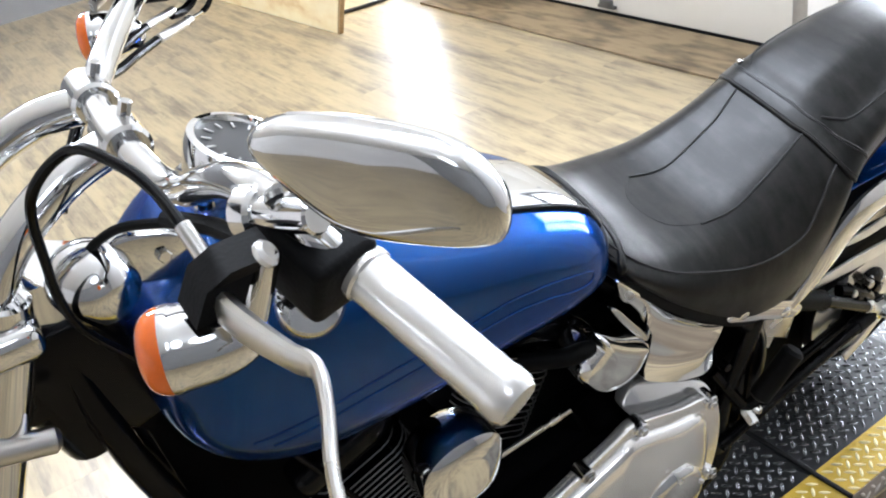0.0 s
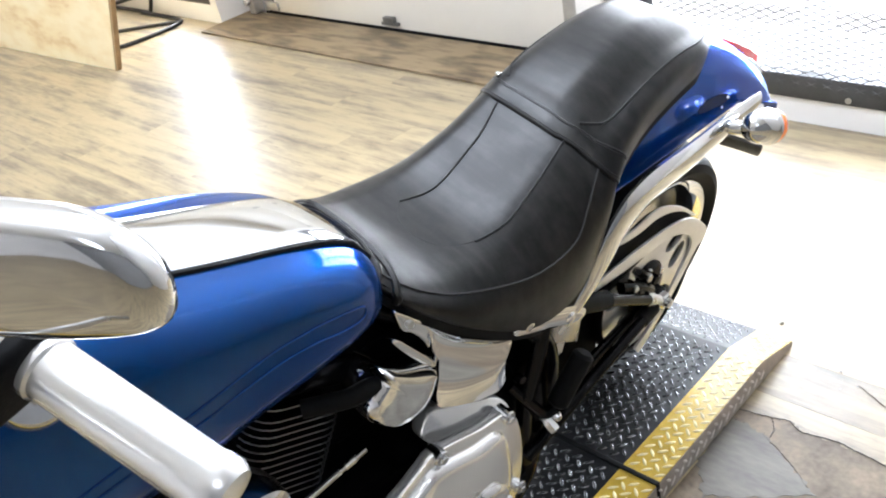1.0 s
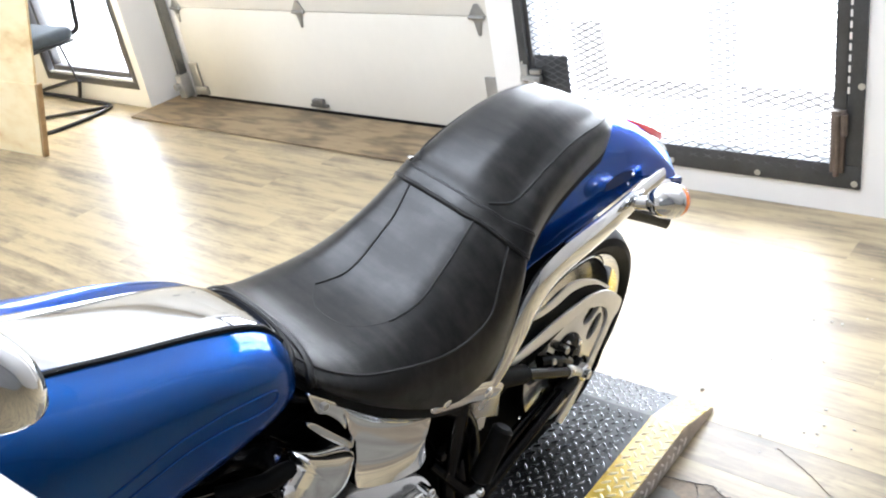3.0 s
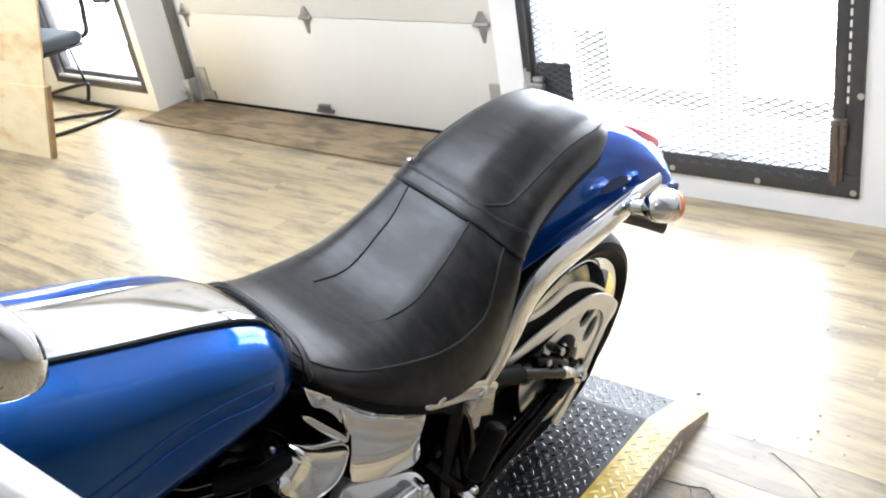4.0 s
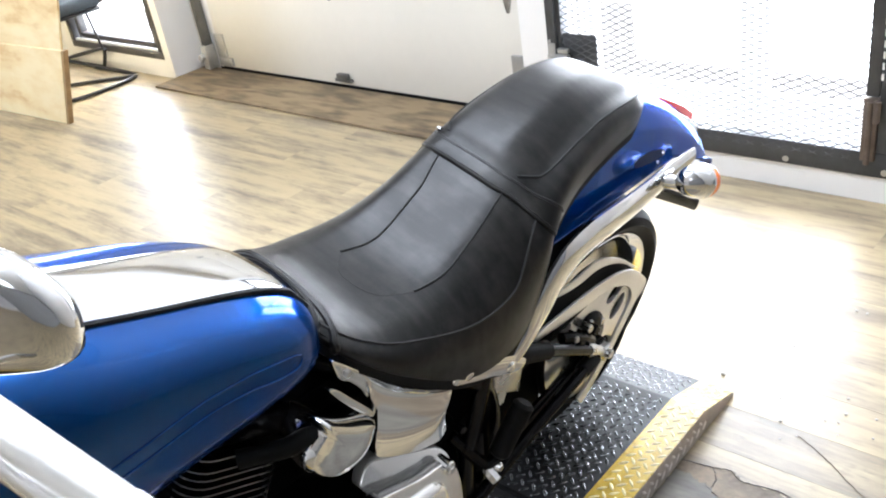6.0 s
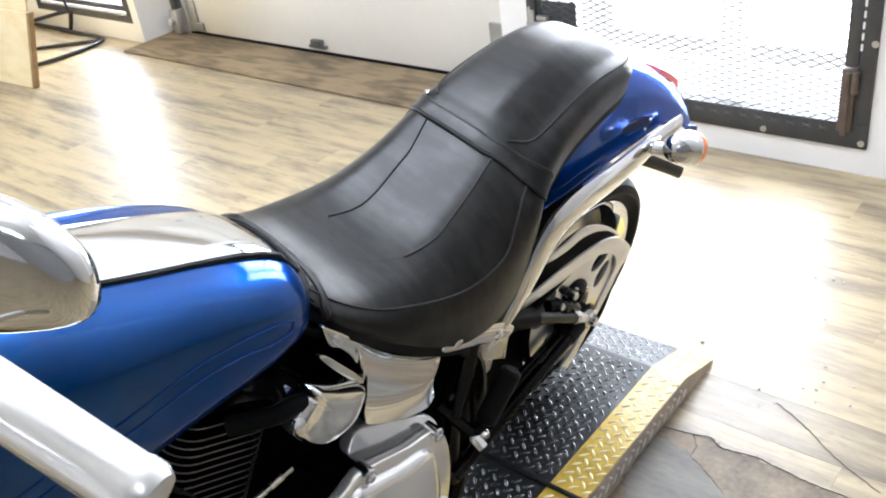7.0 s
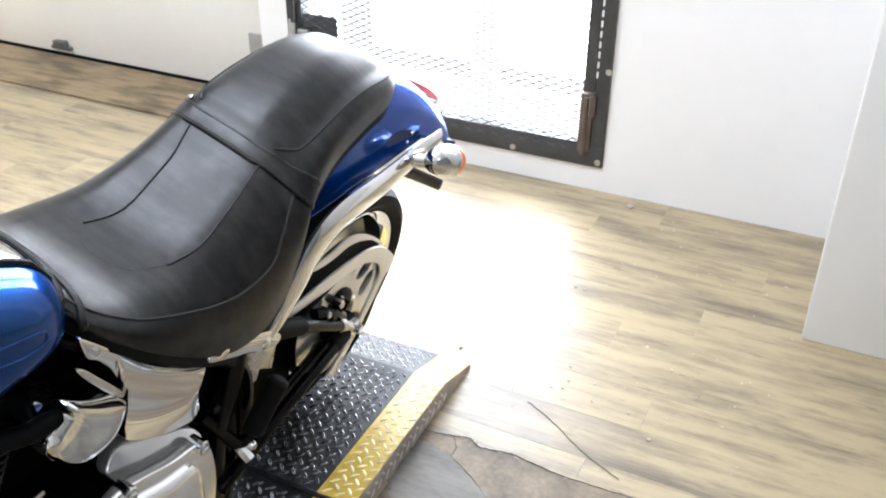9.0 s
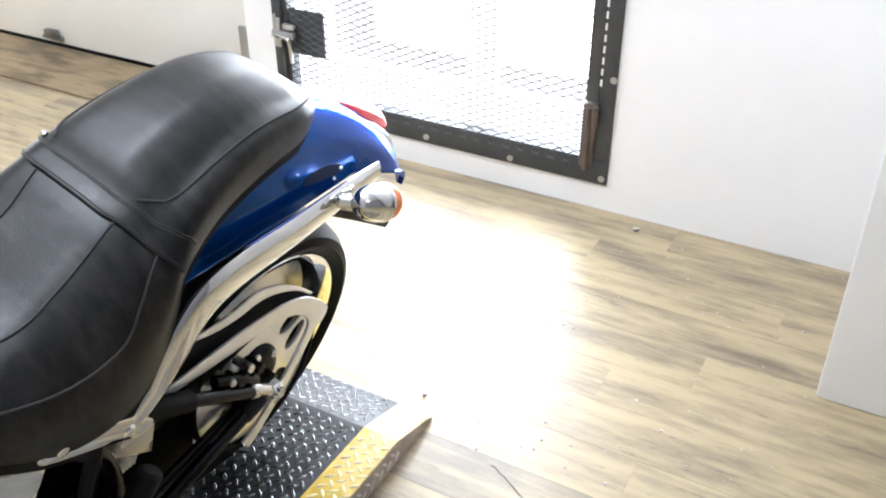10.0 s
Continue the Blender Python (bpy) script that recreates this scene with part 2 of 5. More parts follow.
PLY = wood("pine_plywood", (0.92, 0.78, 0.50), (0.87, 0.70, 0.40), (0.74, 0.52, 0.25), (0.8, 1.0, 2.0), 30.0, 0.12, 0.5, 0.15)
BOARD = wood("weathered_board", (0.270, 0.200, 0.116), (0.195, 0.142, 0.082), (0.115, 0.084, 0.050), (0.9, 3.4, 1.0), 40.0, 0.15, 0.7, 0.5)
SUBFLOOR = mat("stained_subfloor", (0.185, 0.144, 0.099), 0.6, 0.0, 0.75, 8.0, bump=0.2, bump_scale=40, spec=0.3)
TORN = mat("grey_torn_vinyl", (0.160, 0.146, 0.123), 0.55, 0.0, 0.55, 3.2, bump=0.15, bump_scale=30, stretch=(1.0, 3.0, 1.0), spec=0.3)
GRIT = mat("plaster_grit", (0.50, 0.46, 0.40), 0.8, 0.0, 0.4, 60)
# translucency added so daylight from behind brightens the frame bars
FROST = mat("translucent_white_bar", (0.85, 0.85, 0.84), 0.5, 0.0, 0.05, 4)
fn, fl = FROST.node_tree.nodes, FROST.node_tree.links
thin, both_ways = fn.new("ShaderNodeBsdfTranslucent"), fn.new("ShaderNodeMixShader")
thin.inputs["Color"].default_value = (0.9, 0.9, 0.88, 1)
both_ways.inputs["Fac"].default_value = 0.30
fl.new(fn["Principled BSDF"].outputs["BSDF"], both_ways.inputs[1])
fl.new(thin.outputs["BSDF"], both_ways.inputs[2])
fl.new(both_ways.outputs["Shader"], fn["Material Output"].inputs["Surface"])
PERF = mat("white_perforation", (0.75, 0.74, 0.72), 0.5, 0.0, 0.05, 20)


def glow(name, color, strength):
    m = bpy.data.materials.new(name)
    m.use_nodes = True
    n = m.node_tree.nodes
    e = n.new("ShaderNodeEmission")
    e.inputs["Color"].default_value, e.inputs["Strength"].default_value = (*color, 1), strength
    m.node_tree.links.new(e.outputs["Emission"], n["Material Output"].inputs["Surface"])
    return m


OUTSIDE = glow("overcast_daylight", (1.0, 0.99, 0.97), 5.0)

glass = bpy.data.materials.new("clear_glass")
glass.use_nodes = True
gb = glass.node_tree.nodes["Principled BSDF"]
gb.inputs["Transmission Weight"].default_value, gb.inputs["Roughness"].default_value = 1.0, 0.0
gb.inputs["Base Color"].default_value = (0.98, 0.99, 0.98, 1)


# ---- shape helpers ----
def empty(name, m=None):
    ob = new(name)
    if m is not None:
        ob.matrix_world = m
    return ob


def part(name, bm, material, parent=None, label="", angle=35):
    """One mesh object, smooth but for edges sharper than the angle."""
    bmesh.ops.recalc_face_normals(bm, faces=bm.faces)
    for f in bm.faces:
        f.smooth = True
    for e in bm.edges:
        e.smooth = len(e.link_faces) == 2 and e.calc_face_angle(0) < radians(angle)
    me = bpy.data.meshes.new(name)
    bm.to_mesh(me)
    bm.free()
    me.materials.append(material)
    ob = new(name, me)
    if parent:
        ob.parent = parent
    if label:
        ob["label"] = label
    return ob


def box(x0, x1, y0, y1, z0, z1, bevel=0.0, bm=None, segments=2):
    own = bmesh.new()
    bmesh.ops.create_cube(own, size=1)
    for v in own.verts:
        v.co = Vector((x0 + (v.co.x + 0.5) * (x1 - x0), y0 + (v.co.y + 0.5) * (y1 - y0), z0 + (v.co.z + 0.5) * (z1 - z0)))
    if bevel:
        bmesh.ops.bevel(own, geom=own.edges[:], offset=bevel, segments=segments, affect="EDGES", profile=0.5)
    return join(bm, own)


def join(bm, own, m=None):
    """Adds own to bm, moved by m."""
    if m is not None:
        bmesh.ops.transform(own, matrix=m, verts=own.verts)
    if bm is None:
        return own
    me = bpy.data.meshes.new("temporary")
    own.to_mesh(me)
    own.free()
    bm.from_mesh(me)
    bpy.data.meshes.remove(me)
    return bm


def loft(rings, bm=None, caps=True, closed=True):
    """Skin through rings of equally many points."""
    own = bmesh.new()
    rows = [[own.verts.new(p) for p in ring] for ring in rings]
    n = len(rows[0])
    for a, b in zip(rows, rows[1:]):
        for i in range(n if closed else n - 1):
            k = (i + 1) % n
            own.faces.new((a[i], a[k], b[k], b[i]))
    if caps and closed:
        own.faces.new(rows[0][::-1])
        own.faces.new(rows[-1])
    return join(bm, own)


def spline(points, steps=6):
    """A smooth line through the points."""
    p = [Vector(q) for q in points]
    if len(p) == 2:
        return p
    out = []
    for i in range(len(p) - 1):
        a, b, c, d = p[max(i - 1, 0)], p[i], p[i + 1], p[min(i + 2, len(p) - 1)]
        for s in range(steps):
            t = s / steps
            out.append(0.5 * (2 * b + (c - a) * t + (2 * a - 5 * b + 4 * c - d) * t * t + (3 * b - a - 3 * c + d) * t ** 3))
    return out + [p[-1]]


def tube(points, radius, sides=12, bm=None, steps=6, flat=1.0, up=(0, 0, 1), radii=None):
    """A rounded bar along a smooth line; flat: its thickness across, over its height."""
    line = spline(points, steps)
    rings = []
    side = None
    for i, q in enumerate(line):
        t = (line[min(i + 1, len(line) - 1)] - line[max(i - 1, 0)]).normalized()
        side = t.cross(Vector(up)) if side is None else side - t * side.dot(t)
        if side.length < 1e-4:
            side = t.orthogonal()
        side.normalize()
        high = side.cross(t)
        f = i / max(len(line) - 1, 1)
        r = radius if radii is None else float(np.interp(f, np.linspace(0, 1, len(radii)), radii))
        rings.append([q + (side * flat * math.cos(2 * math.pi * k / sides) + high * math.sin(2 * math.pi * k / sides)) * r for k in range(sides)])
    return loft(rings, bm)


def lathe(profile, m, sides=40, bm=None):
    """Turned body: profile of (radius, height) along the z of m."""
    own = bmesh.new()
    rows = []
    for r, h in profile:
        if r < 1e-5:
            rows.append([own.verts.new((0, 0, h))])
        else:
            rows.append([own.verts.new((r * math.cos(2 * math.pi * k / sides), r * math.sin(2 * math.pi * k / sides), h)) for k in range(sides)])
    for a, b in zip(rows, rows[1:]):
        for k in range(sides):
            j = (k + 1) % sides
            if len(a) == 1 and len(b) == 1:
                continue
            if len(a) == 1:
                own.faces.new((a[0], b[j], b[k]))
            elif len(b) == 1:
                own.faces.new((a[k], a[j], b[0]))
            else:
                own.faces.new((a[k], a[j], b[j], b[k]))
    return join(bm, own, m)


def along(p, q):
    """A pose at p whose z points to q."""
    d = Vector(q) - Vector(p)
    return Matrix.Translation(p) @ d.to_track_quat("Z", "Y").to_matrix().to_4x4()


def rod(p, q, r, sides=14, bm=None, bevel=0.15):
    length = (Vector(q) - Vector(p)).length
    e = r * bevel
    return lathe([(0, 0), (r - e, 0), (r, e), (r, length - e), (r - e, length), (0, length)], along(p, q), sides, bm)


def bolt(p, q, r, bm=None):
    return rod(p, q, r, 6, bm, 0.2)


def plate(outline, x0, x1, bevel=0.003, bm=None, holes=()):
    """A flat piece in the y-z plane from x0 to x1, with holes."""
    own = bmesh.new()
    loops = [outline, *holes]
    edges = []
    for loop in loops:
        vs = [own.verts.new((0, y, z)) for y, z in loop]
        edges += [own.edges.new((vs[i], vs[(i + 1) % len(vs)])) for i in range(len(vs))]
    bmesh.ops.triangle_fill(own, use_beauty=True, edges=edges)
    geo = bmesh.ops.extrude_face_region(own, geom=own.faces[:])
    for v in own.verts:
        v.co.x = x0
    for g in geo["geom"]:
        if isinstance(g, bmesh.types.BMVert):
            g.co.x = x1
    bmesh.ops.recalc_face_normals(own, faces=own.faces)
    if bevel:
        sharp = [e for e in own.edges if len(e.link_faces) == 2 and e.calc_face_angle(0) > radians(60)]
        bmesh.ops.bevel(own, geom=sharp, offset=bevel, segments=2, affect="EDGES", profile=0.5)
    return join(bm, own)


def curve2(points, steps=5):
    """A smooth closed outline through (y, z) points."""
    n = len(points)
    out = []
    for i in range(n):
        a, b, c, d = (Vector(points[(i + k) % n]) for k in (-1, 0, 1, 2))
        for s in range(steps):
            t = s / steps
            out.append(tuple(0.5 * (2 * b + (c - a) * t + (2 * a - 5 * b + 4 * c - d) * t * t + (3 * b - a - 3 * c + d) * t ** 3)))
    return out


def structure(ob, label, category):
    return tagged(ob, label, category, kind="structure")


# ---- the room ----
WY, DY = 3.477, 3.711
X0, X1, Y0, H = -7.0, 4.6, -4.5, 3.4
T = 0.30

floor = structure(part("floor", box(X0, X1, Y0, WY + T, -0.12, -0.004), SUBFLOOR), "tan wood-look vinyl plank floor with a glossy worn finish", "floor")
structure(part("ceiling", box(X0, X1, Y0, WY + T, H, H + 0.1), CEIL), "plain off-white painted workshop ceiling", "ceiling")
structure(part("wall_south", box(X0, X1, Y0 - 0.2, Y0, 0, H), mat("pale_wall_paint", (0.72, 0.71, 0.71), 0.6, 0.0, 0.1, 1.2, bump=0.1)), "plain white painted workshop wall", "wall")
# side walls out of view; their grey tone is set to limit bounced light
structure(part("wall_west", box(X0 - 0.2, X0, Y0, WY + T, 0, H), GREYWALL), "unseen grey side wall, toned to control bounced light", "wall")
structure(part("wall_east", box(X1, X1 + 0.2, Y0, WY + T, 0, H), GREYWALL), "unseen grey side wall, toned to control bounced light", "wall")

GX0, GX1, GZ0, GZ1 = -0.874, 0.466, 0.097, 2.12
DX0, DX1, DZ1 = -3.775, -1.018, 2.30
VX0, VX1, VZ0, VZ1 = -4.995, -3.846, 0.117, 2.12
bm = None
for x0, x1, z0, z1 in ((X0, VX0, 0, H), (VX0, VX1, 0, VZ0), (VX0, VX1, VZ1, H), (VX1, DX0, 0, H), (DX0, DX1, DZ1, H),
                       (DX1, GX0, 0, H), (GX0, GX1, 0, GZ0), (GX0, GX1, GZ1, H), (GX1, X1, 0, H)):
    bm = box(x0, x1, WY, WY + T, z0, z1, bm=bm)
structure(part("wall_north", bm, WALL), "white painted masonry wall with garage door and gate openings", "wall")
structure(part("pilaster", box(1.262, X1 - 0.002, 2.840, WY + 0.01, 0, H, 0.006), WALL), "white painted boxed-out wall projection above the plank floor", "pilaster")
structure(part("backdrop", box(-18.0, 9.0, 5.6, 5.65, -0.5, 5.0), OUTSIDE), "bright overcast daylight outside the openings", "backdrop")
structure(part("ground", box(-60, 60, WY + T + 0.002, 80, -0.2, -0.03), mat("concrete", (0.45, 0.44, 0.42), 0.8, 0, 0.2, 1.0, bump=0.2)), "pale concrete ground outside the openings", "ground")

# garage door: sections, hinges, track
door = structure(empty("door_1"), "cream sectional overhead garage door, closed", "garage door")
joint = 0.575
for k, (z0, z1) in enumerate(((0.022, joint), (joint, joint + 0.56), (joint + 0.56, joint + 1.12), (joint + 1.12, joint + 1.72))):
    part("section", box(-3.58, DX1 - 0.001, DY, DY + 0.045, z0 + 0.0015, z1 - 0.0015, 0.003), CREAM, door)
part("weather_strip", box(-3.62, DX1 - 0.001, DY + 0.002, DY + 0.04, 0.001, 0.021, 0.004), MATT, door, "black rubber weather strip")
part("jamb", box(DX0 + 0.001, -3.581, DY + 0.003, DY + 0.06, 0, DZ1), WALL, door)


def hinge(x, z):
    b = plate([(-0.05, 0.0), (0.0, -0.035), (0.05, 0.0), (0.010, 0.06), (-0.010, 0.06)], 0, 0.006, 0.001)
    bmesh.ops.transform(b, matrix=pose(x, DY - 0.008, z, 0, 0, 90), verts=b.verts)
    b = rod((x - 0.045, DY - 0.012, z), (x + 0.045, DY - 0.012, z), 0.009, 10, b)
    b2 = plate([(-0.022, -0.02), (0.022, -0.02), (0.008, -0.085), (-0.008, -0.085)], 0, 0.005, 0.001)
    bmesh.ops.transform(b2, matrix=pose(x, DY - 0.006, z, 0, 0, 90), verts=b2.verts)
    b = join(b, b2)
    return part("hinge", b, mat("grey_hinge_steel", (0.34, 0.34, 0.33), 0.4, 0.8, 0.25, 14), door, "galvanised steel hinge")


for hx in (-3.545, -2.445, -1.255):
    for hz in (joint, joint + 0.56, joint + 1.12):
        hinge(hx, hz)
b = box(-2.51, -2.38, DY - 0.022, DY - 0.001, 0.045, 0.062, 0.002)
b = box(-2.485, -2.405, DY - 0.03, DY - 0.001, 0.062, 0.092, 0.003, b)
part("lift_handle", b, DULL, door, "small steel lift handle")
part("bottom_bracket", box(-3.58, -3.455, DY - 0.02, DY - 0.001, 0.034, 0.085, 0.003, box(-3.58, -3.50, DY - 0.016, DY - 0.001, 0.085, 0.235, 0.002)), STEEL, door, "galvanised corner bracket")
part("bottom_bracket", box(-1.255, -1.16, DY - 0.02, DY - 0.001, 0.036, 0.30, 0.003), STEEL, door, "galvanised corner bracket")
b = None
for dx in (0.0, 0.028):
    b = box(-3.658 + dx, -3.653 + dx, DY - 0.065, DY - 0.01, 0.16, DZ1, 0.002, b)
b = box(-3.658, -3.625, DY - 0.015, DY - 0.009, 0.16, DZ1, 0.002, b)
b = rod((-3.640, DY - 0.050, 0.16), (-3.640, DY - 0.050, DZ1), 0.011, 12, b)
part("track", b, DULL, door, "dark steel vertical roller track")
b = box(-3.672, -3.612, DY - 0.08, DY - 0.004, 0.02, 0.17, 0.008)
b = box(-3.700, -3.672, DY - 0.03, DY - 0.010, 0.02, 0.12, 0.004, b)
b = rod((-3.65, DY - 0.11, 0.10), (-3.65, DY - 0.08, 0.10), 0.022, 14, b)
part("track_foot", b, STEEL, door, "galvanised track foot and roller")

# steel security gate in the wall opening
gate = structure(empty("door_2"), "dark grey steel security gate with expanded metal mesh, closed", "gate")
FY = WY - 0.012
part("bottom_rail", box(GX0, GX1, FY, FY + 0.05, GZ0, GZ0 + 0.088, 0.003), IRON, gate)
part("top_rail", box(GX0, GX1, FY, FY + 0.05, GZ1 - 0.088, GZ1, 0.003), IRON, gate)
part("stile", box(GX0, GX0 + 0.072, FY - 0.003, FY + 0.05, GZ0 + 0.089, GZ1 - 0.089, 0.003), IRON, gate)
part("stile", box(GX1 - 0.050, GX1, FY - 0.003, FY + 0.05, GZ0 + 0.089, GZ1 - 0.089, 0.003), IRON, gate)
b = box(GX1 - 0.098, GX1 - 0.052, FY - 0.012, FY + 0.03, GZ0 + 0.06, GZ0 + 0.28, 0.004)
b = rod((GX1 - 0.075, FY - 0.014, GZ0 + 0.05), (GX1 - 0.075, FY - 0.014, GZ0 + 0.27), 0.010, 12, b)
part("hinge_post", b, RUST, gate, "brown worn hinge post")
part("hinge_post", box(GX1 - 0.094, GX1 - 0.052, FY - 0.006, FY + 0.03, GZ0 + 0.285, GZ1 - 0.09, 0.004), IRON, gate)
for hz in (0.30, 1.1, 1.8):
    b = rod((GX1 - 0.052, FY - 0.02, hz), (GX1 - 0.052, FY - 0.02, hz + 0.075), 0.012, 12)
    part("hinge", b, RUST, gate, "rusty barrel hinge")
# slots are white bars laid on the stile, their brightness put into the colour
b = None
for k in range(46):
    z = 0.44 + k * 0.036
    b = box(GX1 - 0.051, GX1 - 0.044, FY - 0.0055, FY - 0.0035, z, z + 0.022, bm=b)
part("perforation", b, PERF, gate, "white bars drawn as bright slots in the perforated channel")["kind"] = "stuff"
for bx, bz in ((-0.56, 0.130), (-0.218, 0.122), (0.116, 0.117), (0.449, 0.120), (0.458, 0.466), (0.456, 1.15), (-0.858, 0.467), (-0.86, 1.2), (-0.86, 0.14)):
    b = lathe([(0.0, -0.009), (0.006, -0.008), (0.010, -0.005), (0.0115, 0.0), (0, 0)], pose(bx, FY - 0.0045, bz, -90, 0, 0) @ Matrix.Scale(-1, 4), 14)
    part("bolt", b, STEEL, gate, "round bolt head")
b = box(GX0 + 0.028, GX0 + 0.052, FY - 0.02, FY - 0.002, GZ0 + 0.09, 1.5, 0.003)
part("lock_bar", b, IRON, gate)
b = box(GX0 + 0.015, GX0 + 0.11, FY - 0.032, FY - 0.006, 0.398, 0.425, 0.003)
b = box(GX0 + 0.02, GX0 + 0.05, FY - 0.028, FY - 0.006, 0.36, 0.47, 0.003, b)
b = box(GX0 + 0.06, GX0 + 0.11, FY - 0.026, FY - 0.006, 0.432, 0.45, 0.002, b)
part("lock_case", b, STEEL, gate, "grey steel latch case")
part("lever", tube([(GX0 + 0.03, FY - 0.045, 0.41), (GX0 + 0.09, FY - 0.05, 0.408), (GX0 + 0.108, FY - 0.05, 0.39), (GX0 + 0.113, FY - 0.05, 0.32)], 0.007, 10), SATIN, gate, "satin lever handle")
part("lock_guard", box(GX0 + 0.074, GX0 + 0.228, FY + 0.004, FY + 0.012, 0.335, 0.505, 0.002), IRON, gate, "dark guard plate behind the mesh")


def expanded(x0, x1, z0, z1, y, wide, high, strand):
    """Expanded metal: zigzag strands that touch their neighbours."""
    verts, faces = [], []
    rows, cols = int((z1 - z0) / high), int((x1 - x0) / wide * 2)
    for r in range(rows + 1):
        for flip in (-1, 1):
            base = len(verts)
            for c in range(cols + 1):
                up = 1 if c % 2 else -1
                z = z0 + r * high + flip * up * high * 0.25 + flip * high * 0.25
                x = x0 + (x1 - x0) * c / cols
                dy = 0.003 * up
                verts += [(x, y + dy - 0.001, z - strand), (x, y + dy + 0.0015, z), (x, y + dy - 0.001, z + strand), (x, y + dy - 0.003, z)]
            for c in range(cols):
                p = base + c * 4
                for k in range(4):
                    j = (k + 1) % 4
                    faces.append((p + k, p + j, p + 4 + j, p + 4 + k))
    me = bpy.data.meshes.new("mesh_sheet")
    me.from_pydata(verts, [], faces)
    return me


me = expanded(GX0 + 0.072, GX1 - 0.09, GZ0 + 0.06, GZ1 - 0.06, FY + 0.002, 0.056, 0.026, 0.0023)
me.materials.append(IRON)
sheet = new("mesh_sheet", me)
sheet.parent = gate
tagged(sheet, "diamond expanded metal mesh", kind="stuff")

# white glazed door outside the gate
outer = structure(empty("door_3"), "white framed glazed door behind the steel gate", "door")
OY = 3.70
part("stile", box(GX0 + 0.01, GX0 + 0.075, OY, OY + 0.05, 0.0, 2.12, 0.004), FROST, outer)
part("stile", box(-0.172, -0.062, OY, OY + 0.05, 0.0, 2.12, 0.004), FROST, outer)
part("stile", box(GX1 - 0.09, GX1 + 0.05, OY, OY + 0.05, 0.0, 2.12, 0.004), FROST, outer)
part("bottom_rail", box(GX0 + 0.076, -0.173, OY + 0.002, OY + 0.048, 0.0, 0.245, 0.004), FROST, outer)
part("bottom_rail", box(-0.061, GX1 - 0.091, OY + 0.002, OY + 0.048, 0.0, 0.245, 0.004), FROST, outer)
for x0, x1 in ((GX0 + 0.076, -0.173), (-0.061, GX1 - 0.091)):
    pane = part("pane", box(x0, x1, OY + 0.022, OY + 0.026, 0.246, 2.1), glass, outer, "clear glass pane")
    pane.visible_shadow = False

# bronze framed window beside the garage door
win = structure(empty("window_1"), "dark bronze framed low window with bright daylight outside", "window")
NY = WY - 0.004
for inset, y0, y1, w in ((0.0, NY, NY + 0.05, 0.045), (0.075, NY + 0.03, NY + 0.09, 0.038)):
    a0, a1, c0, c1 = VX0 + inset, VX1 - inset, VZ0 + inset * 0.75, VZ1 - inset
    part("window_frame", box(a0, a1, y0, y1, c0, c0 + w, 0.003), BRONZE, win)
    part("window_frame", box(a0, a1, y0, y1, c1 - w, c1, 0.003), BRONZE, win)
    part("window_frame", box(a0, a0 + w, y0, y1, c0 + w, c1 - w, 0.003), BRONZE, win)
    part("window_frame", box(a1 - w, a1, y0, y1, c0 + w, c1 - w, 0.003), BRONZE, win)
part("window_sill", box(VX0 + 0.045, VX1 - 0.045, NY + 0.01, NY + 0.03, VZ0 + 0.045, VZ0 + 0.056, 0.001), WHITE, win)
part("pane", box(VX0 + 0.10, VX1 - 0.10, NY + 0.055, NY + 0.059, VZ0 + 0.08, VZ1 - 0.1), glass, win, "clear glass pane").visible_shadow = False
part("window_box", box(-4.13, -3.97, NY - 0.01, NY + 0.03, 0.69, 0.86, 0.004), BRONZE, win, "dark closer box on the frame")

# weathered board in front of the garage door
structure(part("threshold_board", box(-3.765, -1.00, 3.312, DY - 0.012, 0.001, 0.013, 0.002), BOARD), "brown weathered plywood threshold board on the floor", "threshold")

# plywood counter side
panel = tagged(empty("plywood_panel", pose(-3.765, 2.702, 0.002, 0, 0, 3.0)), "upright pine plywood panel of two boards standing on the floor", "panel")


def slant(z0, z1, thick0, thick1, width=2.1):
    own = bmesh.new()
    bmesh.ops.create_cube(own, size=1)
    for v in own.verts:
        z = z0 + (v.co.z + 0.5) * (z1 - z0)
        v.co = Vector((0.50 * z if v.co.x > 0 else -width, thick0 + (v.co.y + 0.5) * (thick1 - thick0), z))
    bmesh.ops.bevel(own, geom=own.edges[:], offset=0.0015, segments=1, affect="EDGES")
    return own


part("lower_board", slant(0.0, 0.448, 0.0, 0.018), PLY, panel)
part("upper_board", slant(0.451, 1.25, 0.004, 0.016), PLY, panel)
b = bmesh.new()
bmesh.ops.create_cube(b, size=1)
for v in b.verts:
    z = (v.co.z + 0.5) * 0.446
    v.co = Vector((0.50 * z + 0.001 + (v.co.x + 0.5) * 0.024, 0.001 + (v.co.y + 0.5) * 0.03, z))
part("edge_strip", b, PLYEDGE, panel, "dark brown edge strip")

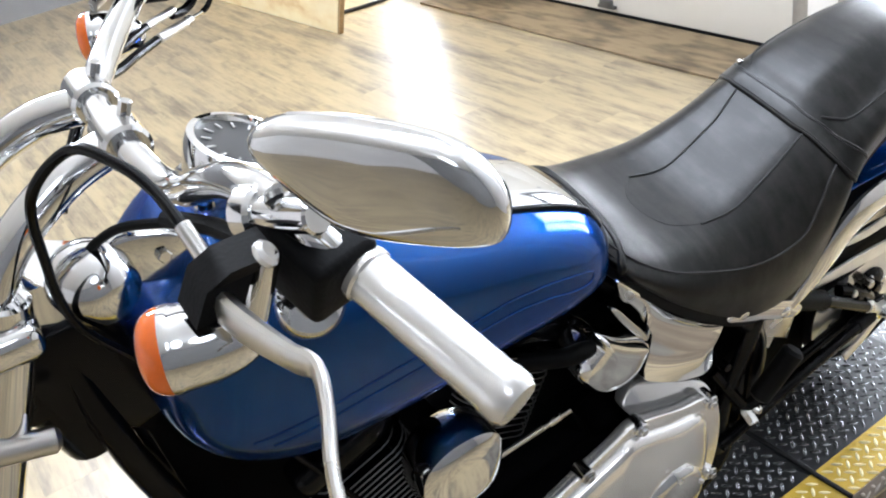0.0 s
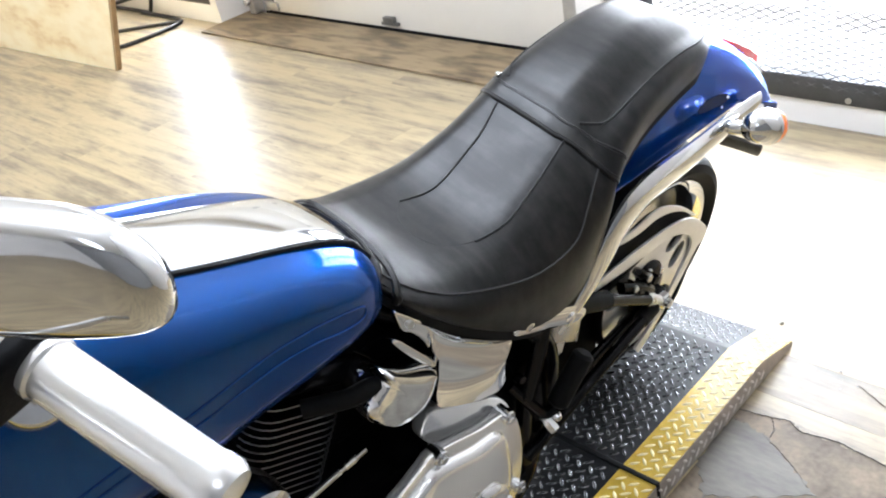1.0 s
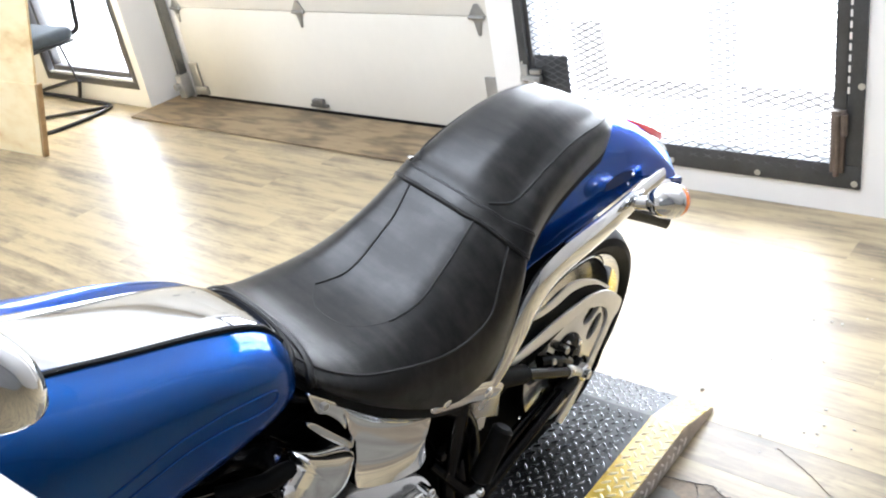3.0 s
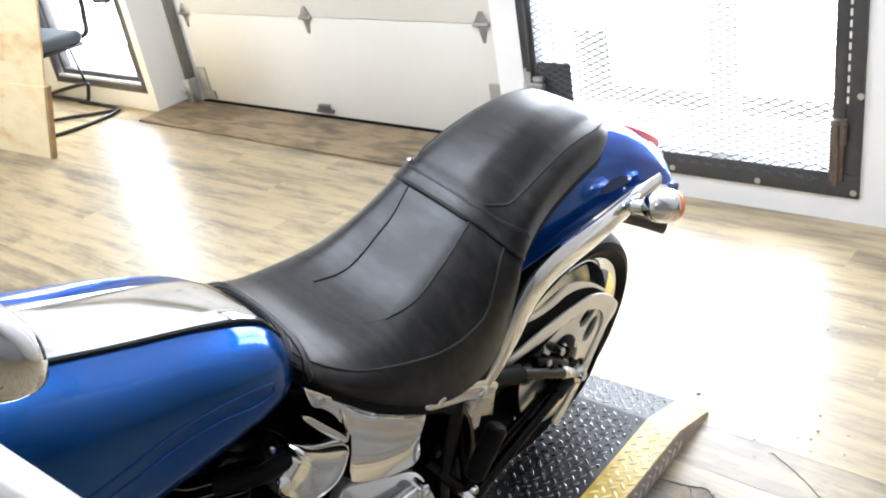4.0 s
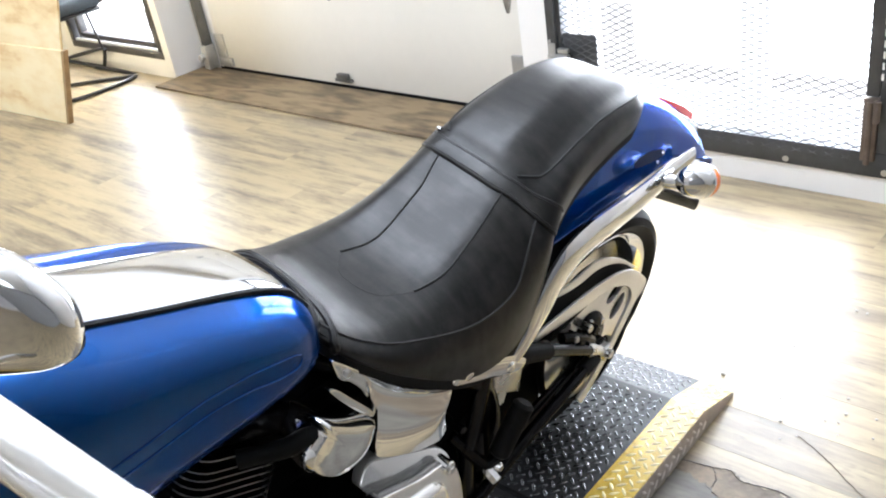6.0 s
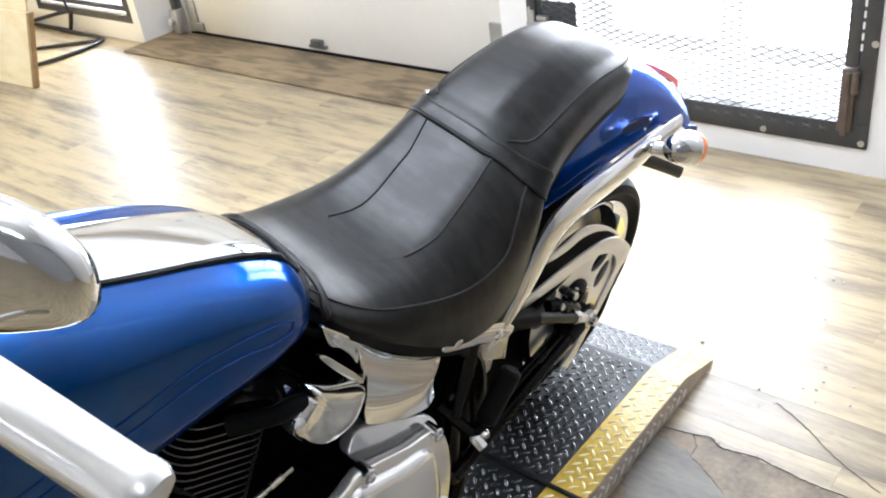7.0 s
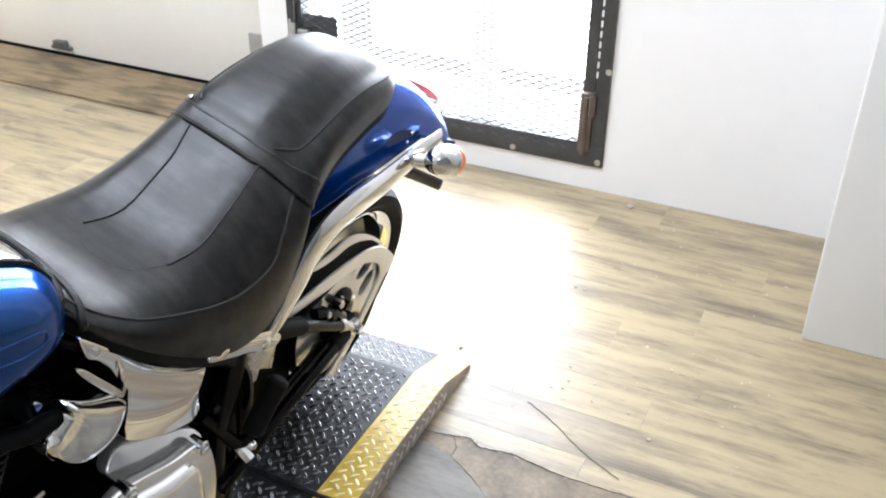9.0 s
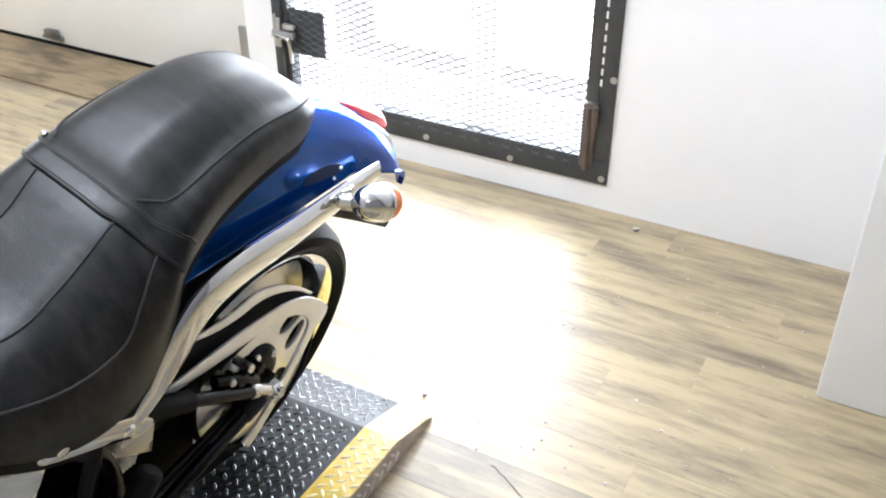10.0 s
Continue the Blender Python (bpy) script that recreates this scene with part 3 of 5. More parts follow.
# cantilever office chair behind the panel
chair = tagged(empty("office_chair", pose(-4.34, 3.09, 0)), "black tubular cantilever chair with a blue-grey cloth seat", "chair")
b = tube([(-0.32, -0.16, 0.013), (0.12, -0.17, 0.013), (0.22, -0.15, 0.013), (0.26, 0.05, 0.013), (0.24, 0.27, 0.013), (0.12, 0.33, 0.013), (-0.32, 0.33, 0.013)], 0.0125, 12)
part("base_loop", b, TUBE, chair)
part("cross_rail", tube([(0.215, 0.300, 0.013), (0.02, 0.145, 0.013), (-0.12, 0.02, 0.013), (-0.28, -0.145, 0.013)], 0.0115, 12), TUBE, chair)
for y in (-0.16, 0.33):
    part("armrest", tube([(-0.36, y, 0.44), (0.08, y - 0.02, 0.50), (0.16, y - 0.02, 0.60), (0.16, y - 0.02, 0.78), (-0.30, y, 0.80)], 0.017, 12), TUBE, chair)
part("foot_bracket", tube([(-0.79, 0.345, 0.020), (-0.50, 0.348, 0.085), (-0.19, 0.350, 0.146), (-0.175, 0.350, 0.120), (-0.245, 0.350, 0.016), (-0.30, 0.350, 0.013), (-0.72, 0.345, 0.013)], 0.013, 10), TUBE, chair)
part("leg", rod((-0.180, 0.350, 0.140), (-0.160, 0.300, 0.455), 0.008, 12), TUBE, chair)
part("leg", tube([(-0.32, -0.16, 0.013), (-0.40, -0.16, 0.06), (-0.40, -0.15, 0.22), (-0.36, -0.10, 0.455)], 0.0125, 12), TUBE, chair)
part("seat", box(-0.42, 0.12, -0.12, 0.29, 0.47, 0.55, 0.035, segments=4), CLOTH, chair, "blue-grey cloth seat cushion")
part("seat_shell", box(-0.41, 0.11, -0.11, 0.28, 0.45, 0.472, 0.008), TUBE, chair)
part("backrest", box(-0.50, -0.43, -0.12, 0.29, 0.66, 1.0, 0.03, segments=3), CLOTH, chair)

# ---- tread plate platform ----
PX0, PX1, PZ = -0.20, 0.467, 0.062
SEAM, CREST, END = 1.675, 2.148, 2.302
platform = tagged(empty("ramp_platform"), "low black diamond tread plate platform with yellow painted edges", "platform")


def deck(y0, y1, z0, z1, name, label=""):
    """A black plate piece between two yellow edge strips, sloping from z0 to z1."""
    pieces = []
    for x0, x1, m, nm in ((PX0 + 0.076, 0.376, TREAD, name), (0.3762, PX1, YELLOW, "yellow_edge"), (PX0, PX0 + 0.0758, YELLOW, "yellow_edge")):
        own = bmesh.new()
        bmesh.ops.create_cube(own, size=1)
        for v in own.verts:
            f = v.co.y + 0.5
            top = z0 + (z1 - z0) * f
            v.co = Vector((x0 + (v.co.x + 0.5) * (x1 - x0), y0 + f * (y1 - y0), top if v.co.z > 0 else top - 0.006))
        pieces.append(part(nm, own, m, platform))
    return pieces


deck(-0.9, SEAM - 0.003, PZ, PZ, "plate")
deck(SEAM + 0.003, CREST, PZ, PZ, "plate")
deck(CREST, END, PZ, 0.015, "ramp_plate")
part("seam_bar", box(PX0, PX1 + 0.002, SEAM - 0.006, SEAM + 0.006, 0.004, PZ + 0.004, 0.001), MATT, platform)
for x0, x1 in ((PX1 - 0.006, PX1 + 0.001), (PX0 - 0.001, PX0 + 0.006)):
    part("side_skirt", plate([(-0.9, 0.001), (END, 0.001), (END, 0.012), (CREST, PZ - 0.003), (-0.9, PZ - 0.003)], x0, x1, 0), SIDE, platform, "worn grey side skirt")


def lugs(name, material, x0, x1, y0, y1, zf, pitch=0.0225, side=False):
    """Raised lens-shaped lugs in alternating directions."""
    verts, faces = [], []
    L, W = 0.0135, 0.0038
    reach = int(((x1 - x0) + (y1 - y0)) / pitch) + 2
    for i in range(-reach, reach):
        for j in range(-reach, reach):
            cx, cy = x0 + (i - j) * pitch * 0.7071, y0 + (i + j) * pitch * 0.7071
            if not (x0 + 0.004 < cx < x1 - 0.004 and y0 + 0.004 < cy < y1 - 0.004):
                continue
            a = radians(45 if (i + j) % 2 else -45)
            ca, sa = math.cos(a), math.sin(a)
            base = len(verts)
            for u, v, h in ((-L, 0, 0), (-L * 0.5, -W * 0.8, 0), (0, -W, 0), (L * 0.5, -W * 0.8, 0), (L, 0, 0), (L * 0.5, W * 0.8, 0), (0, W, 0), (-L * 0.5, W * 0.8, 0),
                            (-L * 0.6, 0, 0.0026), (0, 0, 0.0032), (L * 0.6, 0, 0.0026)):
                px, py = cx + u * ca - v * sa, cy + u * sa + v * ca
                verts.append((PX1 + 0.001 + h, px, py) if side else (px, py, zf(py) + h))
            faces += [tuple(base + k for k in f) for f in ((0, 1, 8), (1, 2, 9, 8), (2, 3, 10, 9), (3, 4, 10), (4, 5, 10), (5, 6, 9, 10), (6, 7, 8, 9), (7, 0, 8))]
    me = bpy.data.meshes.new(name)
    me.from_pydata(verts, [], faces)
    me.materials.append(material)
    for f in me.polygons:
        f.use_smooth = True
    ob = new(name, me)
    ob.parent = platform
    return tagged(ob, "raised diamond lugs", kind="stuff")


flat_z = lambda y: PZ
ramp_z = lambda y: PZ + (0.015 - PZ) * (y - CREST) / (END - CREST)
lugs("tread_lug", LUG, PX0 + 0.08, 0.374, 0.55, SEAM - 0.008, flat_z)
lugs("tread_lug", LUG, PX0 + 0.08, 0.374, SEAM + 0.008, CREST, flat_z)
lugs("tread_lug", LUG, PX0 + 0.08, 0.374, CREST, END, ramp_z)
for y0, y1, f in ((0.55, SEAM - 0.008, flat_z), (SEAM + 0.008, CREST, flat_z), (CREST, END, ramp_z)):
    lugs("yellow_lug", YLUG, 0.378, PX1, y0, y1, f)
# side lugs in a much paler tone than the skirt
lugs("side_lug", mat("pale_side_lug", (0.86, 0.82, 0.78), 0.35, 0.3, 0.3, 30), 0.8, CREST, 0.004, PZ - 0.004, flat_z, 0.024, True)

# ---- the motorcycle: x to its left, y to its rear, z up, from the rear tyre's foot ----
bike = tagged(empty("motorcycle", pose(0.19, 1.86, 0.060, 0, 8.5, -2.6)), "blue chrome-trimmed cruiser motorcycle with black leather seat, parked leaning", "motorcycle")


def both(name, make, material, label=""):
    """A part on the left side and its mirror on the right."""
    for s in (1, -1):
        b = make()
        if s < 0:
            bmesh.ops.transform(b, matrix=Matrix.Diagonal((-1, 1, 1, 1)), verts=b.verts)
            bmesh.ops.reverse_faces(b, faces=b.faces)
        part(name, b, material, bike, label)


def interp(table, y):
    ys = [r[0] for r in table]
    return [float(np.interp(y, ys, [r[k] for r in table])) for k in range(1, len(table[0]))]


def smooth_table(table, n):
    """More rows, on a smooth line through the given ones."""
    rows = spline([r[:3] for r in table], n)
    rest = spline([(r[3], r[4] if len(r) > 4 else 0, 0) for r in table], n)
    return [(a[0], a[1], a[2], b[0], b[1]) for a, b in zip(rows, rest)]


# rear wheel
AX, AZ = 0.010, 0.385
WHEEL = pose(-0.040, 0.046, 0.340, 0, 100, 0)
ALLOY = mat("polished_alloy", (0.42, 0.41, 0.39), 0.16, 1.0, 0.1, 8)
wheel = part("rear_wheel", lathe([(0.0, -0.05), (0.05, -0.05), (0.055, -0.02), (0.20, -0.010), (0.232, -0.026), (0.240, -0.050), (0.240, 0.050), (0.232, 0.026), (0.20, 0.010), (0.055, 0.02), (0.05, 0.05), (0.0, 0.05)], WHEEL, 64), ALLOY, bike, "polished solid disc wheel")
part("rim", lathe([(0.238, -0.066), (0.246, -0.074), (0.262, -0.080), (0.268, -0.072), (0.268, 0.072), (0.262, 0.080), (0.246, 0.074), (0.238, 0.066), (0.2405, 0.0), (0.238, -0.066)], WHEEL, 64), CHROME, wheel, "bright polished rim")
part("tyre", lathe([(0.262, -0.070), (0.272, -0.084), (0.288, -0.092), (0.304, -0.086), (0.317, -0.066), (0.325, -0.034), (0.327, 0), (0.325, 0.034), (0.317, 0.066), (0.304, 0.086), (0.288, 0.092), (0.272, 0.084), (0.262, 0.070)], WHEEL, 72), RUBBER, wheel, "black rubber tyre")

# toothed belt pulley with long holes
def ring_pts(r, n, cy=AX, cz=AZ, a0=0.0, a1=2 * math.pi):
    return [(cy + r * math.cos(a0 + (a1 - a0) * k / n), cz + r * math.sin(a0 + (a1 - a0) * k / n)) for k in range(n)]


holes = []
for k in range(5):
    for at, turn in ((3, 34), (27, -10)):
        a = radians(72 * k + at)
        d = a + radians(turn)
        cy, cz = AX + 0.114 * math.cos(a), AZ + 0.114 * math.sin(a)
        holes.append([(cy + 0.034 * math.cos(q) * math.cos(d) - 0.0170 * math.sin(q) * math.sin(d), cz + 0.034 * math.cos(q) * math.sin(d) + 0.0170 * math.sin(q) * math.cos(d)) for q in [2 * math.pi * j / 14 for j in range(14)]])
pulley = part("belt_pulley", plate(ring_pts(0.160, 72), 0.084, 0.096, 0.002, holes=holes), ALU, bike, "polished rear belt pulley with paired slots")
# black disc added so the bright wheel does not show through the slots
part("backing", lathe([(0, 0.083), (0.155, 0.083), (0.155, 0.078), (0, 0.078)], pose(0, AX, AZ, 0, 90, 0), 48), MATT, pulley, "added black disc that keeps the pulley slots dark")
part("belt", plate(ring_pts(0.166, 60), 0.078, 0.104, 0.001, holes=[ring_pts(0.1605, 60)]), RUBBER, pulley)
part("hub", lathe([(0.0, 0.112), (0.03, 0.112), (0.045, 0.108), (0.054, 0.100), (0.054, 0.08), (0, 0.08)], pose(0, AX, AZ, 0, 90, 0), 24), BLACK, pulley)
for k in range(5):
    a = 2 * math.pi * k / 5 + 0.5
    p = Vector((0.100, AX + 0.04 * math.cos(a), AZ + 0.04 * math.sin(a)))
    part("bolt", bolt(p, p + Vector((0.012, 0, 0)), 0.008), CHROME, pulley)
b = tube([(0.098, -0.62, 0.40), (0.098, -0.2, 0.452), (0.098, 0.02, 0.486)], 0.014, 8, flat=0.25)
part("belt_run", b, RUBBER, bike, "black drive belt")

# chrome lower pulley guard: a band that follows the belt and curls round the pulley
GUARD_OUT = [(-0.242, 0.540), (-0.083, 0.543), (0.017, 0.537), (0.080, 0.525), (0.130, 0.500), (0.176, 0.456), (0.183, 0.436), (0.168, 0.418), (0.147, 0.408), (0.106, 0.364), (0.055, 0.315), (-0.005, 0.262), (-0.045, 0.238)]
GUARD_IN = [(-0.060, 0.262), (-0.018, 0.284), (0.038, 0.330), (0.074, 0.368), (0.104, 0.400), (0.124, 0.428), (0.118, 0.456), (0.084, 0.485), (0.018, 0.508), (-0.081, 0.512), (-0.225, 0.524)]


def line2(points, steps=4):
    return [(q.x, q.y) for q in spline([(y, z, 0) for y, z in points], steps)]


part("pulley_guard", plate(line2(GUARD_OUT) + line2(GUARD_IN), 0.121, 0.128, 0.002), ALU, bike, "wide polished pulley guard band")
TRIM_TOP = [(-0.215, 0.612), (-0.168, 0.598), (-0.123, 0.590), (-0.067, 0.589), (-0.009, 0.594), (0.043, 0.576), (0.099, 0.540), (0.147, 0.496)]
TRIM_LOW = [(0.138, 0.496), (0.099, 0.530), (0.044, 0.558), (-0.007, 0.570), (-0.056, 0.568), (-0.113, 0.574), (-0.168, 0.590), (-0.215, 0.606)]
part("belt_guard", plate(line2(TRIM_LOW[::-1]) + [(0.10, 0.500), (0.0, 0.520), (-0.24, 0.525)], 0.098, 0.111, 0.003), MATT, bike, "black upper belt guard")
part("guard_trim", plate(line2(TRIM_TOP) + line2(TRIM_LOW), 0.113, 0.118, 0.0015), ALU, bike, "bright trim on the belt guard")

# swingarm, axle, adjusters, rods
both("swingarm", lambda: tube([(0.120, -0.42, 0.30), (0.120, -0.25, 0.32), (0.116, -0.10, 0.340), (0.110, 0.02, 0.356)], 0.018, 12, flat=0.7), BLACK)
part("axle_tube", rod((0.148, -0.302, 0.563), (0.150, -0.208, 0.514), 0.019, 18), MATT, bike)
part("axle_sleeve", rod((0.150, -0.212, 0.516), (0.148, -0.060, 0.414), 0.0125, 18), BLACK, bike, "dark grey metal sleeve")
part("sleeve_collar", rod((0.148, -0.064, 0.416), (0.146, -0.046, 0.406), 0.015, 18), SATIN, bike)
part("sleeve_end", rod((0.146, -0.046, 0.406), (0.138, -0.004, 0.368), 0.012, 14), SATIN, bike)
both("axle_block", lambda: box(0.098, 0.134, -0.060, 0.030, 0.326, 0.382, 0.006), BLACK)
b = bolt((0.130, AX, AZ - 0.024), (0.150, AX, AZ - 0.024), 0.020)
b = rod((0.149, AX, AZ - 0.024), (0.160, AX, AZ - 0.024), 0.011, 12, b)
part("axle_nut", b, CHROME, bike, "chrome axle nut")
for y, z, r in ((-0.085, 0.452, 0.012), (-0.060, 0.470, 0.010), (-0.035, 0.450, 0.011), (-0.105, 0.470, 0.008)):
    part("bolt", bolt((0.110, y, z), (0.150, y, z), r), BLACK if r > 0.0105 else SATIN, bike)
part("adjuster", tube([(0.128, -0.130, 0.478), (0.136, -0.100, 0.466), (0.138, -0.070, 0.448), (0.136, -0.040, 0.420)], 0.013, 10), BLACK, bike)
part("lower_rod", tube([(0.142, -0.025, 0.372), (0.153, -0.10, 0.372), (0.157, -0.27, 0.338), (0.16, -0.45, 0.290)], 0.0125, 12), BLACK, bike)
part("lower_rod_sleeve", rod((0.143, -0.030, 0.372), (0.150, -0.085, 0.373), 0.0165, 14), MATT, bike)

# black filler plates, added to keep the space inside the rear frame dark
part("rear_filler_plate", plate([(-0.50, 0.60), (-0.30, 0.61), (-0.235, 0.565), (-0.15, 0.47), (-0.14, 0.30), (-0.22, 0.22), (-0.50, 0.20)], 0.060, 0.085, 0.004), ENGINE, bike)
part("rear_filler_plate", plate([(-0.50, 0.60), (-0.30, 0.61), (-0.18, 0.56), (-0.14, 0.30), (-0.22, 0.22), (-0.50, 0.20)], -0.085, -0.060, 0.004), ENGINE, bike)
both("frame_strut", lambda: tube([(0.150, -0.385, 0.585), (0.152, -0.415, 0.50), (0.148, -0.44, 0.40), (0.14, -0.43, 0.25)], 0.017, 12, flat=0.8), BLACK)

# rear fender
FX, FZ = 0.022, 0.332


def fender_ring(phi, thick=0.0):
    a = radians(phi)
    line = 0.728 if phi > 60 else 0.728 - 0.075 * ((60 - phi) / 20)
    low = min(0.512, max(0.385, (line - FZ) / max(math.sin(a), 0.2)))
    prof = [(0.0, 0.562), (0.038, 0.559), (0.070, 0.549), (0.092, 0.531), (0.1115, 0.508), (0.1140, 0.503), (0.1155, 0.496), (0.121, 0.455), (0.125, 0.42), (0.127, 0.385)]
    shrink = 1.0 if phi > 41 else 1.0 - 0.14 * ((41 - phi) / 9) ** 2
    fall = 0.0 if phi > 41 else 0.012 * ((41 - phi) / 9) ** 2
    pts = [(x * shrink, max(r - fall, low - fall)) for x, r in prof]
    pts = [(-x, r) for x, r in pts[:0:-1]] + pts
    return [Vector((x, FX + (r - thick) * math.cos(a), FZ + (r - thick) * math.sin(a))) for x, r in pts]


phis = [32.0, 33.0, 34.5, 36.5, 38.5] + [41 + 4 * k for k in range(27)]
rings = []
for p in phis:
    outer_line, inner_line = fender_ring(p), fender_ring(p, 0.004)
    rings.append(outer_line + inner_line[::-1])
fender = part("rear_fender", loft(rings), BLUE, bike, "glossy metallic blue rear fender", 50)
# flat navy sheet on the fender; the slot's depth is put into its colour
own = bmesh.new()
rows = []
for k in range(13):
    f, phi = k / 12, radians(80.5 - 14.5 * k / 12)
    mid, half = 0.442 + 0.014 * f, 0.0125 * math.sin(math.pi * (0.06 + 0.88 * f)) ** 0.5
    rows.append([own.verts.new((0.1222 + 0.0018 * (0.452 - r) / 0.02, FX + r * math.cos(phi), FZ + r * math.sin(phi))) for r in (mid - half, mid, mid + half)])
for p, q in zip(rows, rows[1:]):
    for k in range(2):
        own.faces.new((p[k], p[k + 1], q[k + 1], q[k]))
part("slot_patch", own, NAVY, fender, "flat dark patch standing for a slot in the fender side")
for y, z in ((0.204, 0.750), (0.184, 0.737)):
    part("bolt", lathe([(0, 0.004), (0.003, 0.0035), (0.005, 0.0)], pose(0.1215, y, z, 0, 90, 0), 12), CHROME, fender)

# chrome fender struts
STRUT = [(0.148, 0.285, 0.722), (0.153, 0.16, 0.722), (0.159, 0.02, 0.722), (0.163, -0.10, 0.725), (0.166, -0.170, 0.716), (0.167, -0.215, 0.690), (0.168, -0.248, 0.655), (0.168, -0.282, 0.616), (0.168, -0.33, 0.582)]
both("fender_strut", lambda: tube(STRUT, 0.02, 14, flat=0.40, steps=7, radii=[0.016, 0.026, 0.030, 0.033, 0.034, 0.032, 0.028, 0.022, 0.017]), CHROME, "polished chrome fender strut")
both("strut_bracket", lambda: plate(curve2([(-0.490, 0.640), (-0.476, 0.658), (-0.450, 0.652), (-0.391, 0.626), (-0.335, 0.600), (-0.300, 0.566), (-0.325, 0.553), (-0.392, 0.586), (-0.464, 0.622)], 4), 0.160, 0.174, 0.004), CHROME, "chrome strut bracket with bolts")
for y, z in ((-0.452, 0.637), (-0.345, 0.579)):
    b = lathe([(0, 0.005), (0.006, 0.005), (0.010, 0.003), (0.012, 0.0)], pose(0.173, y, z, 0, 90, 0), 18)
    part("bolt", b, CHROME, bike)
part("strut_plate", plate([(-0.385, 0.585), (-0.295, 0.575), (-0.276, 0.520), (-0.287, 0.462), (-0.345, 0.500), (-0.378, 0.530)], 0.132, 0.146, 0.002), SATIN, bike)
b = None
for k in range(9):
    b = rod((0.12, -0.33 + k * 0.007, 0.52 - k * 0.002), (0.12, -0.36 + k * 0.007, 0.43), 0.0028, 6, b)
part("spring", b, SATIN, bike)

# rear turn signals, tail light, plate bracket
def bullet(p, q, r, lens, name, label, lens_len=0.3):
    """A bullet lamp from its round end p to its lens end q."""
    L = (Vector(q) - Vector(p)).length
    m = along(p, q)
    nose = [(r * math.sin(math.pi / 2 * k / 12) ** 0.9, L * 0.88 * (1 - math.cos(math.pi / 2 * k / 12))) for k in range(13)]
    body = part(name, lathe(nose + [(r * 1.02, L * 0.90), (r * 1.035, L * 0.94), (r * 1.03, L), (r * 0.95, L), (0, L * 0.98)], m, 44), CHROME, bike, label, 50)
    dome = [(r * 1.02 * math.cos(math.pi / 2 * k / 7) ** 0.5, L * 1.001 + r * lens_len * math.sin(math.pi / 2 * k / 7)) for k in range(8)]
    part("lens", lathe(dome[:-1] + [(0, dome[-1][1])], m, 44), lens, body, "amber lens")
    return body


for s in (1, -1):
    bullet((s * 0.196, 0.146, 0.737), (s * 0.212, 0.208, 0.716), 0.035, AMBER, "rear_turn_signal", "chrome bullet turn signal", 0.85)
    part("signal_arm", tube([(s * 0.140, 0.150, 0.722), (s * 0.165, 0.162, 0.718), (s * 0.195, 0.180, 0.720)], 0.015, 12), CHROME, bike)
part("plate_bracket", tube([(0.116, 0.180, 0.672), (0.121, 0.280, 0.608), (0.127, 0.372, 0.547)], 0.014, 10, flat=0.35), BLACK, bike, "black plate bracket")


def tail(r0, dr, w, first=72, last=37):
    rings = []
    for f, k, wf in ((0, 0.05, 0.4), (0.17, 0.30, 0.75), (0.4, 0.55, 1.0), (0.63, 0.8, 1.0), (0.83, 1.0, 0.97), (0.94, 0.95, 0.92), (1, 0.1, 0.86)):
        phi = first + (last - first) * f
        a = radians(phi)
        ring = []
        for j in range(13):
            b = math.pi * j / 12
            x, h = w * wf * math.cos(b), dr * k * math.sin(b) ** 0.4
            rr = r0 + h - 1.8 * x * x
            ring.append(Vector((x, FX + rr * math.cos(a), FZ + rr * math.sin(a))))
        rings.append(ring)
    return loft(rings)


# chrome runs on past the lens to stand for white glare on the crest
part("tail_light_base", tail(0.546, 0.022, 0.084), CHROME, bike, "chrome tail light base, lengthened to carry a white highlight")
part("tail_light", tail(0.556, 0.036, 0.070, 64, 42), RED, bike, "red tail light lens")

# seat: one lofted saddle with skirt, seams and a strap
SEAT = smooth_table([(-0.700, 0.092, 0.896, 0.845), (-0.680, 0.130, 0.884, 0.812), (-0.640, 0.156, 0.866, 0.770), (-0.570, 0.174, 0.850, 0.708), (-0.455, 0.184, 0.850, 0.630),
                     (-0.355, 0.185, 0.873, 0.616), (-0.285, 0.180, 0.897, 0.648), (-0.235, 0.172, 0.912, 0.720), (-0.195, 0.157, 0.930, 0.776), (-0.11, 0.143, 0.951, 0.822),
                     (0.0, 0.134, 0.964, 0.846), (0.085, 0.124, 0.955, 0.850), (0.130, 0.109, 0.936, 0.850), (0.165, 0.088, 0.912, 0.848), (0.188, 0.062, 0.890, 0.846), (0.197, 0.032, 0.872, 0.846)], 4)
SECTION = spline([(0.0, 1.0, 0), (0.30, 0.998, 0), (0.56, 0.975, 0), (0.78, 0.865, 0), (0.93, 0.68, 0), (0.995, 0.45, 0), (0.985, 0.20, 0), (0.95, 0.0, 0)], 8)


def far_side(y):
    """The right half narrows towards the passenger pad."""
    f = min(1.0, max(0.0, (y + 0.62) / 0.32))
    return 1.0 - 0.20 * f * f * (3 - 2 * f)


